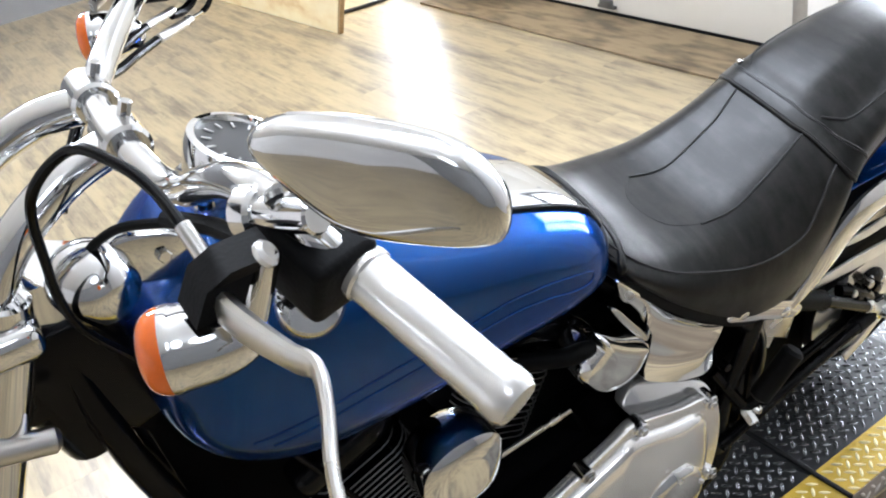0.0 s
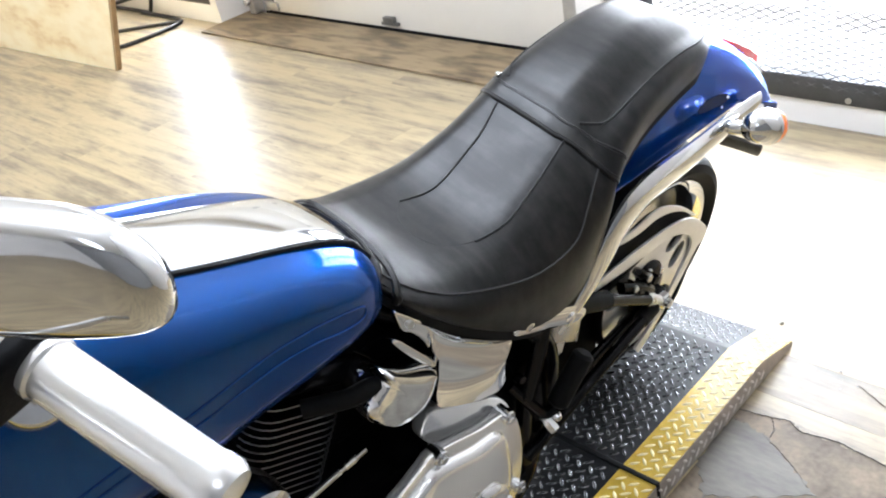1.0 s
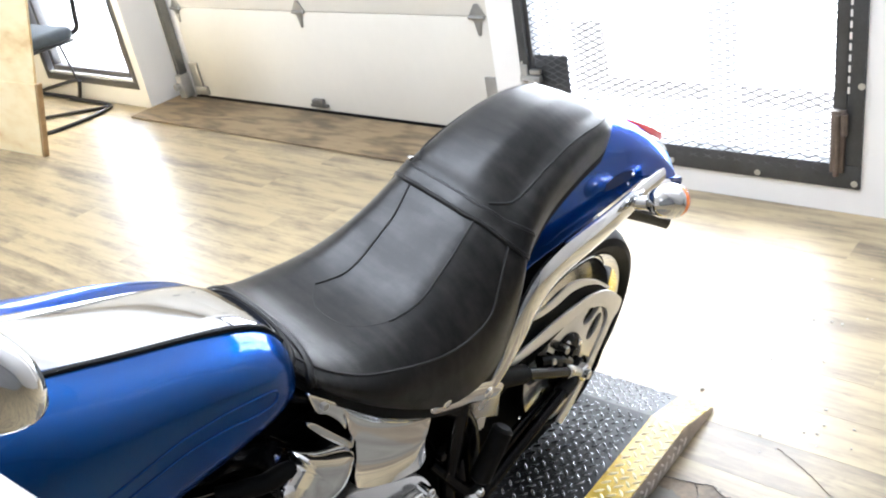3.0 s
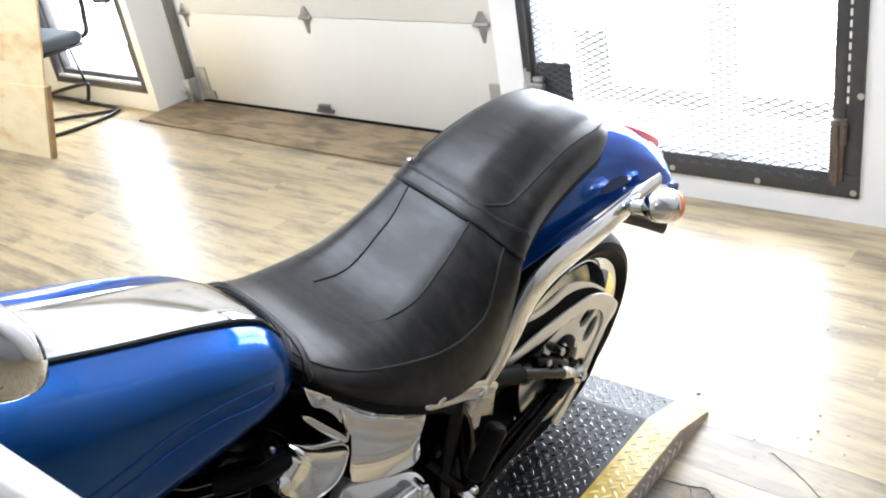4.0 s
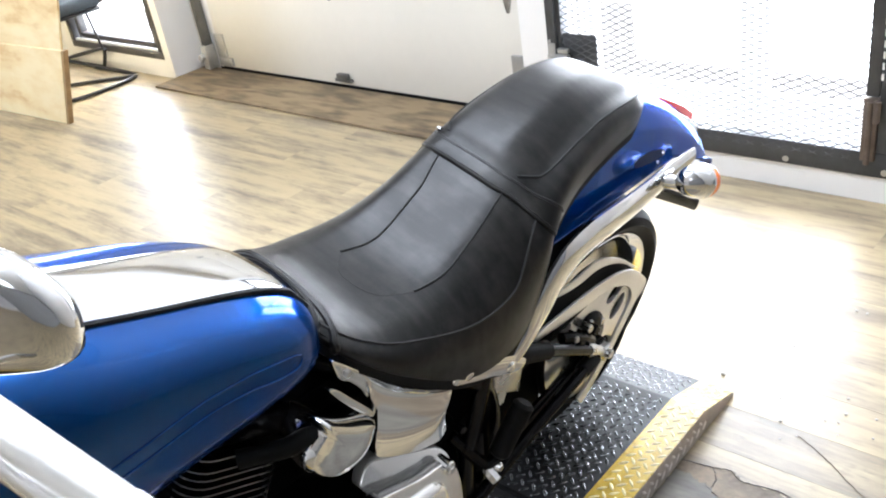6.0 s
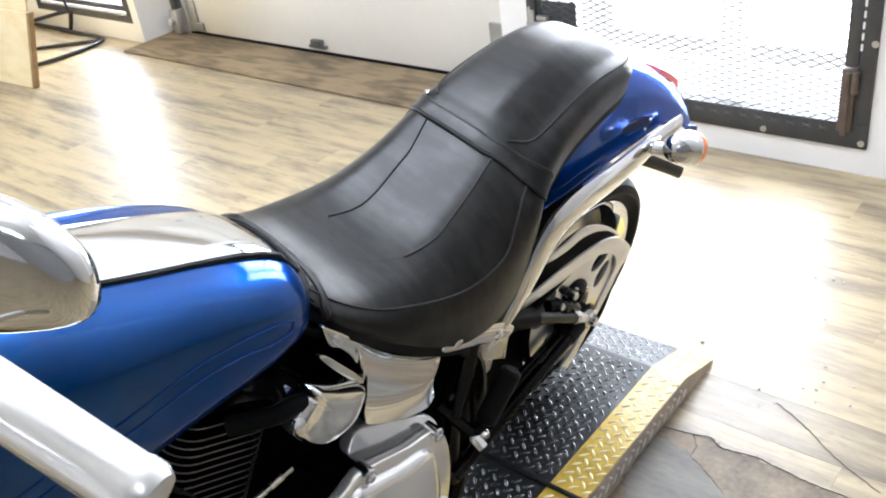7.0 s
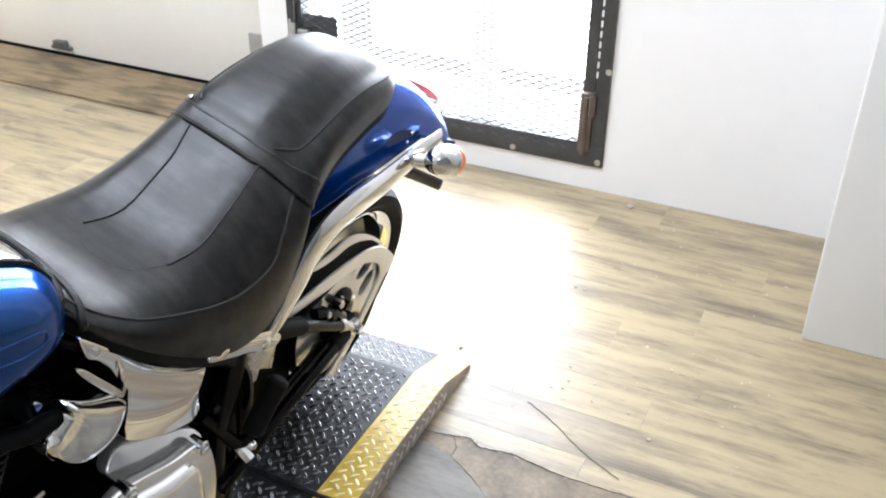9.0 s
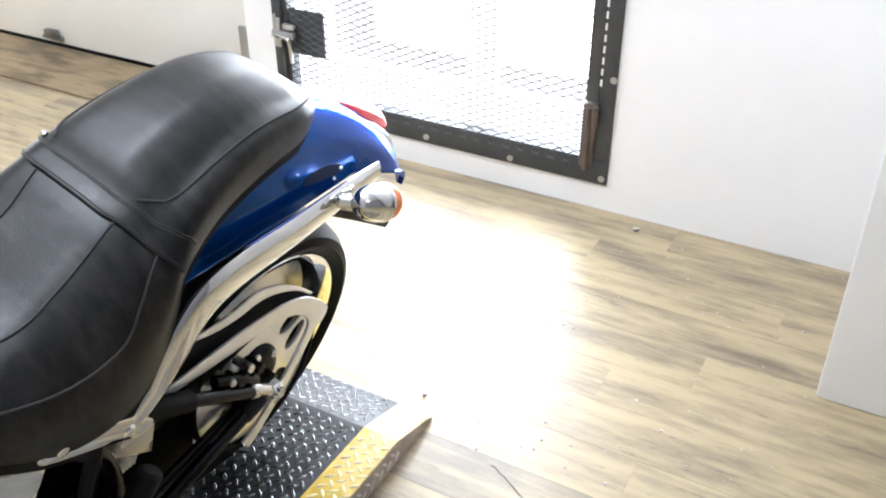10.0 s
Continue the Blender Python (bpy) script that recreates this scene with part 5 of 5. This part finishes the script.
G0, G1 = Vector((0.422, -1.205, 1.281)), Vector((0.563, -1.167, 1.232))
gd = (G1 - G0).normalized()
part("left_grip", lathe([(0, 0), (0.0215, 0), (0.0225, 0.003), (0.0225, 0.009), (0.0205, 0.011), (0.0205, 0.132), (0.0215, 0.136), (0.0215, 0.146), (0.018, 0.152), (0, 0.153)], along(G0, G1), 32), GRIP, bike, "bright chrome and rubber handgrip")
part("right_grip", rod((-0.42, -1.095, 1.234), (-0.53, -1.04, 1.208), 0.0205, 24), GRIP, bike, "bright chrome and rubber handgrip")

# left controls
sw = box(-0.030, 0.030, -0.030, 0.030, -0.040, 0.036, 0.008, segments=3)
bmesh.ops.transform(sw, matrix=Matrix.Translation((0.005, -0.014, -0.002)) @ along(G0 - gd * 0.034, G0), verts=sw.verts)
switch = part("switch_housing", sw, MATT, bike, "black switch housing")
for a, h in ((0.0, 0.012), (0.0, -0.012)):
    own = box(0.027, 0.035, -0.010, 0.010, h - 0.007, h + 0.007, 0.003)
    bmesh.ops.transform(own, matrix=Matrix.Translation((0.005, -0.014, -0.002)) @ along(G0 - gd * 0.034, G0), verts=own.verts)
    part("switch_button", own, BLACK, switch)
perch = part("clutch_perch", join(rod((0.350, -1.254, 1.314), (0.372, -1.245, 1.322), 0.0235, 20), rod((0.370, -1.250, 1.324), (0.425, -1.228, 1.342), 0.014, 18)), CHROME, bike, "chrome clutch lever perch")
part("perch_button", rod((0.420, -1.273, 1.325), (0.424, -1.266, 1.331), 0.0105, 20, bevel=0.3), GRIP, perch, "round bright metal button")
part("cable_adjuster", rod((0.380, -1.301, 1.313), (0.358, -1.305, 1.333), 0.0065, 14), SATIN, perch, "satin cable adjuster")
b = loft([[Vector(p) + Vector((dx, dy, 0)) for dx, dy in ((-0.019, -0.017), (0.019, -0.017), (0.019, 0.017), (-0.019, 0.017))] for p in ((0.407, -1.279, 1.328), (0.401, -1.297, 1.316), (0.405, -1.312, 1.294))])
part("lever_bracket", b, MATT, perch)
lev = [(0.410, -1.306, 1.296), (0.445, -1.301, 1.296), (0.494, -1.289, 1.300), (0.516, -1.282, 1.302), (0.549, -1.292, 1.300), (0.589, -1.309, 1.298), (0.644, -1.326, 1.285)]
part("clutch_lever", tube(lev, 0.009, 12, flat=0.55, radii=[0.017, 0.016, 0.012, 0.010, 0.0085, 0.008, 0.008]), SATIN, bike, "satin clutch lever")
# mirror shell on a stem
MC = Vector((0.492, -1.208, 1.400))
mx, my = Vector((0.714, 0.694, 0.088)), Vector((-0.482, 0.395, 0.782))
mx = (mx - my.normalized() * mx.dot(my.normalized())).normalized()
mz = mx.cross(my).normalized()
my = mz.cross(mx)
mm = Matrix((mx, my, mz)).transposed().to_4x4()
mm = mm @ Matrix.Rotation(radians(30), 4, "X") @ Matrix.Diagonal((0.97, 1.02, 1.0, 1.0))
mm.translation = MC
outline = curve2([(-0.079, 0.026), (-0.060, 0.041), (-0.012, 0.038), (0.050, 0.022), (0.076, -0.004), (0.078, -0.030), (0.066, -0.042), (0.020, -0.040), (-0.025, -0.030), (-0.056, -0.004)], 5)
shell = loft([[Vector((u * s, v * s + 0.016 * (1 - s), h)) for u, v in outline] for s, h in ((0.94, -0.004), (1.0, 0.0), (1.0, 0.006), (0.985, 0.0115), (0.95, 0.0165), (0.89, 0.0200), (0.80, 0.0218), (0.65, 0.0230), (0.45, 0.0239), (0.20, 0.0245), (0.05, 0.0247))])
bmesh.ops.transform(shell, matrix=mm, verts=shell.verts)
mirror = part("left_mirror", shell, CHROME, bike, "chrome teardrop mirror shell", 50)
part("mirror_stem", tube([(0.392, -1.245, 1.340), (0.412, -1.252, 1.362), (0.445, -1.245, 1.385), (0.480, -1.230, 1.396)], 0.006, 10), CHROME, bike)

# front turn signals
bullet((0.402, -1.276, 1.250), (0.378, -1.346, 1.250), 0.0325, AMBER, "front_turn_signal", "chrome bullet turn signal with amber lens", 0.62)
part("signal_stalk", rod((0.40, -1.285, 1.262), (0.402, -1.262, 1.318), 0.011, 12), CHROME, bike)
bullet((-0.300, -1.160, 1.207), (-0.322, -1.226, 1.212), 0.034, AMBER, "front_turn_signal", "chrome bullet turn signal with amber lens", 0.5)
part("signal_stalk", rod((-0.308, -1.185, 1.215), (-0.30, -1.157, 1.256), 0.011, 12), CHROME, bike)

# right controls
rs = box(-0.026, 0.026, -0.028, 0.028, -0.035, 0.035, 0.008)
bmesh.ops.transform(rs, matrix=along((-0.385, -1.112, 1.242), (-0.42, -1.095, 1.234)), verts=rs.verts)
part("brake_housing", rs, MATT, bike, "black brake and throttle housing")
part("brake_reservoir", box(-0.38, -0.30, -1.20, -1.145, 1.275, 1.31, 0.008), BLACK, bike)
part("brake_lever", tube([(-0.33, -1.21, 1.25), (-0.40, -1.17, 1.24), (-0.49, -1.12, 1.22), (-0.57, -1.09, 1.20)], 0.009, 10, flat=0.6), SATIN, bike)
part("throttle_housing", box(-0.405, -0.330, -1.105, -1.035, 1.222, 1.278, 0.014, segments=3), MATT, bike, "black throttle cable housing")
# throttle and idle cables under the right bar, each with a metal adjuster
part("control_cable", tube([(-0.364, -1.045, 1.235), (-0.367, -1.040, 1.210), (-0.364, -1.050, 1.192), (-0.359, -1.062, 1.186)], 0.0042, 10), BLACK, bike)
part("cable_end", tube([(-0.360, -1.060, 1.186), (-0.351, -1.084, 1.184)], 0.0026, 8, steps=2), CHROME, bike, "bright bare cable end")
part("cable_adjuster", rod((-0.352, -1.083, 1.184), (-0.311, -1.144, 1.187), 0.0070, 14), SATIN, bike, "satin metal cable adjuster")
part("adjuster_nut", lathe([(0, -0.006), (0.004, -0.005), (0.006, 0), (0.004, 0.005), (0, 0.006)], along((-0.307, -1.149, 1.187), (-0.300, -1.156, 1.188)), 16), CHROME, bike)
part("control_cable", tube([(-0.309, -1.147, 1.187), (-0.272, -1.186, 1.191), (-0.232, -1.216, 1.198), (-0.182, -1.256, 1.208), (-0.09, -1.310, 1.205), (-0.03, -1.36, 1.15)], 0.0065, 10), BLACK, bike)
part("control_cable", tube([(-0.364, -1.070, 1.235), (-0.362, -1.069, 1.209), (-0.352, -1.089, 1.199), (-0.337, -1.112, 1.203)], 0.0065, 10), BLACK, bike)
part("cable_adjuster", rod((-0.342, -1.106, 1.208), (-0.302, -1.157, 1.213), 0.0055, 12), SATIN, bike, "satin metal cable adjuster")
part("control_cable", tube([(-0.304, -1.155, 1.212), (-0.265, -1.190, 1.216), (-0.20, -1.240, 1.222), (-0.09, -1.300, 1.215), (-0.03, -1.36, 1.16)], 0.0055, 10), BLACK, bike)

# cables
part("clutch_cable", tube([(0.360, -1.305, 1.331), (0.320, -1.310, 1.344), (0.285, -1.324, 1.356), (0.240, -1.347, 1.355), (0.207, -1.384, 1.312), (0.172, -1.395, 1.237), (0.130, -1.394, 1.121), (0.10, -1.34, 1.00), (0.09, -1.26, 0.84), (0.12, -1.15, 0.62)], 0.0048, 10, steps=8), BLACK, bike, "black clutch cable")
part("wire_loom", tube([(0.345, -1.262, 1.290), (0.27, -1.268, 1.262), (0.20, -1.290, 1.240)], 0.0085, 10), RUBBER, bike, "black wiring loom under the handlebar")
part("wire_loom", tube([(0.20, -1.290, 1.236), (0.13, -1.330, 1.205), (0.08, -1.37, 1.15), (0.05, -1.40, 1.08)], 0.005, 10), RUBBER, bike, "black wiring loom under the handlebar")
head_m = along((0, -1.50, 1.12), (0, -1.68, 1.10))
part("headlamp", lathe([(0, -0.02), (0.05, -0.01), (0.075, 0.03), (0.09, 0.09), (0.093, 0.14), (0.088, 0.15), (0, 0.152)], head_m, 36), CHROME, bike, "chrome headlamp shell")
part("ignition_cover", lathe([(0, 0.030), (0.020, 0.028), (0.036, 0.018), (0.043, 0.004), (0.044, -0.03), (0, -0.03)], pose(0.098, -1.366, 1.145, 12, 28, 0), 28), CHROME, bike, "domed chrome ignition cover")
part("neck_cover", plate(curve2([(-1.335, 1.172), (-1.290, 1.165), (-1.258, 1.140), (-1.262, 1.098), (-1.300, 1.104), (-1.334, 1.124)], 4), 0.070, 0.100, 0.006), CHROME, bike, "chrome neck cover")
part("bolt", rod((0.098, -1.290, 1.138), (0.108, -1.290, 1.138), 0.008, 6), CHROME, bike)
part("top_cover", loft([[Vector((x * w, y, z)) for x, z in ((-1, 1.0), (-0.8, zt), (0.8, zt), (1, 1.0))] for y, w, zt in ((-1.46, 0.05, 1.12), (-1.41, 0.065, 1.125), (-1.36, 0.06, 1.10))]), CHROME, bike, "chrome top cover")
fw = part("front_wheel", lathe([(0.225, -0.03), (0.265, -0.038), (0.275, -0.03), (0.275, 0.03), (0.265, 0.038), (0.225, 0.03)], pose(0, -1.72, 0.335, 0, 90, 0), 56), CHROME, bike, "chrome front wheel rim")
part("tyre", lathe([(0.268, -0.032), (0.285, -0.044), (0.315, -0.040), (0.333, -0.015), (0.335, 0), (0.333, 0.015), (0.315, 0.040), (0.285, 0.044), (0.268, 0.032)], pose(0, -1.72, 0.335, 0, 90, 0), 56), RUBBER, fw)
b = None
for k in range(20):
    a = 2 * math.pi * k / 20
    b = rod((0.03 * (-1) ** k, -1.72 + 0.03 * math.cos(a), 0.335 + 0.03 * math.sin(a)), (0, -1.72 + 0.268 * math.cos(a + 0.25), 0.335 + 0.268 * math.sin(a + 0.25)), 0.002, 5, b)
part("spokes", b, CHROME, fw)["kind"] = "stuff"
part("highway_peg", rod((0.13, -1.60, 1.040), (0.13, -1.455, 0.994), 0.015, 18, bevel=0.4), SATIN, bike, "dull metal bar end")

for ob in set(bpy.data.objects) - before_bars:
    if ob.parent == bike:
        ob.location = (-0.018, 0.021, -0.016)

# ---- torn floor beside the ramp, grit, planks ----
def ragged(name, points, z, material, label, seed):
    rng = random.Random(seed)
    own = bmesh.new()
    line = []
    n = len(points)
    for i in range(n):
        a, c = Vector(points[i]), Vector(points[(i + 1) % n])
        for k in range(8):
            q = a.lerp(c, k / 8)
            line.append((q.x + rng.uniform(-0.006, 0.006), q.y + rng.uniform(-0.006, 0.006)))
    vs = [own.verts.new((x, y, 0)) for x, y in line]
    es = [own.edges.new((vs[i], vs[(i + 1) % len(vs)])) for i in range(len(vs))]
    bmesh.ops.triangle_fill(own, use_beauty=True, edges=es)
    geo = bmesh.ops.extrude_face_region(own, geom=own.faces[:])
    for g in geo["geom"]:
        if isinstance(g, bmesh.types.BMVert):
            g.co.z = z
    return structure(part(name, own, material), label, "floor")


EDGE_LINE = [(0.468, 2.026), (0.51, 2.032), (0.546, 2.039), (0.58, 2.048), (0.618, 2.030), (0.688, 2.042), (0.764, 2.033), (0.836, 2.027), (0.965, 2.031), (1.20, 2.040)]
ragged("floor_patch", EDGE_LINE + [(1.25, 1.60), (1.0, 1.2), (0.468, 1.2)], 0.0012, SUBFLOOR, "tan stained subfloor where the vinyl is torn away", 3)
ragged("floor_flap", [(0.470, 1.985), (0.503, 1.991), (0.553, 1.976), (0.591, 1.958), (0.654, 1.918), (0.720, 1.868), (0.62, 1.80), (0.53, 1.74), (0.50, 1.79), (0.470, 1.83)], 0.0026, TORN, "grey torn flap of vinyl beside the ramp", 5)
ragged("floor_flap", [(0.50, 1.60), (0.80, 1.74), (1.1, 1.9), (1.3, 1.6), (1.0, 1.2), (0.5, 1.2)], 0.0026, TORN, "grey worn sheet of vinyl on the floor", 6)


def crack(points, width, seed, material, label):
    """A narrow dark gap with an uneven edge, just proud of the floor."""
    rng = random.Random(seed)
    line = spline([(x, y, 0) for x, y in points], 10)
    left, right = [], []
    for k, q in enumerate(line):
        d = (line[min(k + 1, len(line) - 1)] - line[max(k - 1, 0)]).normalized()
        n = Vector((-d.y, d.x, 0))
        wobble = n * rng.uniform(-0.0015, 0.0015)
        left.append(q + wobble + n * width * rng.uniform(0.2, 1.0))
        right.append(q + wobble - n * width * rng.uniform(0.2, 1.0))
    own = bmesh.new()
    rows = [[own.verts.new((v.x, v.y, z)) for v, z in ((a, 0.0010), (a.lerp(b, 0.5), 0.0030), (b, 0.0010))] for a, b in zip(left, right)]
    for p, q in zip(rows, rows[1:]):
        for i in range(2):
            own.faces.new((p[i], p[i + 1], q[i + 1], q[i]))
    return structure(part("floor_crack", own, material), label, "floor")


SCRATCH = mat("floor_scratch", (0.27, 0.23, 0.18), 0.6, 0.0, 0.3, 30)
CRACK = mat("crack_dirt", (0.12, 0.112, 0.104), 0.8, 0.0, 0.4, 40)
crack(EDGE_LINE, 0.0016, 1, CRACK, "thin dark crack along the torn vinyl edge")
crack([(0.543, 2.037), (0.563, 2.009), (0.568, 1.977)], 0.0016, 2, CRACK, "thin dark crack along the torn vinyl edge")
crack([(0.553, 1.976), (0.591, 1.958), (0.654, 1.918), (0.715, 1.870)], 0.0010, 3, CRACK, "thin dark crack along the torn vinyl edge")
crack([(0.662, 2.24), (0.749, 2.191), (0.845, 2.126), (0.952, 2.074)], 0.0018, 4, SCRATCH, "long pale brown scratch across the vinyl planks")
rng = random.Random(4)
grit = None
for k in range(85):
    x, y = rng.uniform(0.5, 1.25), rng.uniform(2.2, 3.5)
    if k == 0:
        x, y = 0.604, 3.402
    s = (rng.uniform(0.0015, 0.0042) if k % 9 else rng.uniform(0.004, 0.006)) if k else 0.011
    if k == 9:
        x, y, s = 0.407, 2.371, 0.006
    own = bmesh.new()
    bmesh.ops.create_icosphere(own, subdivisions=1, radius=s)
    for v in own.verts:
        v.co = Vector((v.co.x * rng.uniform(0.7, 1.5), v.co.y * rng.uniform(0.7, 1.3), v.co.z * 0.6 + s * 0.5))
    grit = join(grit, own, Matrix.Translation((x, y, 0.001)))
tagged(part("floor_grit", grit, GRIT), "small crumbs of plaster grit scattered on the floor", "debris", kind="stuff")

planks = 0
rng = random.Random(7)
shared = {}
for row in range(34):
    y0 = WY - 0.152 * (row + 1)
    x = X0 + rng.uniform(-1.2, 0)
    while x < 2.6:
        length = 1.22
        x0, x1 = max(x, -6.2), min(x + length, 2.6)
        x += length
        if x1 - x0 < 0.05:
            continue
        if x0 > PX0 and x1 < PX1 and y0 < 2.2:
            continue
        key = round(x1 - x0, 3)
        if key not in shared:
            own = box(0, x1 - x0 - 0.0003, 0, 0.1518, -0.0042, 0, 0.0003, segments=1)
            ob = part("plank", own, PLANK, floor)
            shared[key] = ob.data
        else:
            ob = new("plank", shared[key])
            ob.parent = floor
        ob.location = (x0, y0, 0)
        planks += 1

# the rest of the floor, out of the camera's way, in one piece
rng = random.Random(11)
verts, faces = [], []
for row in range(53):
    y0 = WY - 0.152 * (row + 1)
    spans = ((X0, -6.2), (2.6, X1)) if row < 34 else ((X0, X1),)
    for a, b in spans:
        x = a
        while x < b - 0.05:
            x1 = min(x + rng.uniform(0.5, 1.22), b)
            n = len(verts)
            verts += [(p, q, z) for z in (-0.0042, 0.0) for p, q in ((x, y0), (x1 - 0.0004, y0), (x1 - 0.0004, y0 + 0.1516), (x, y0 + 0.1516))]
            faces += [tuple(n + k for k in f) for f in ((4, 5, 6, 7), (0, 1, 5, 4), (1, 2, 6, 5), (2, 3, 7, 6), (3, 0, 4, 7))]
            x = x1
me = bpy.data.meshes.new("far_planks")
me.from_pydata(verts, [], faces)
me.materials.append(PLANK)
rest = new("far_planks", me)
rest.parent = floor
tagged(rest, "tan vinyl planks", kind="stuff")
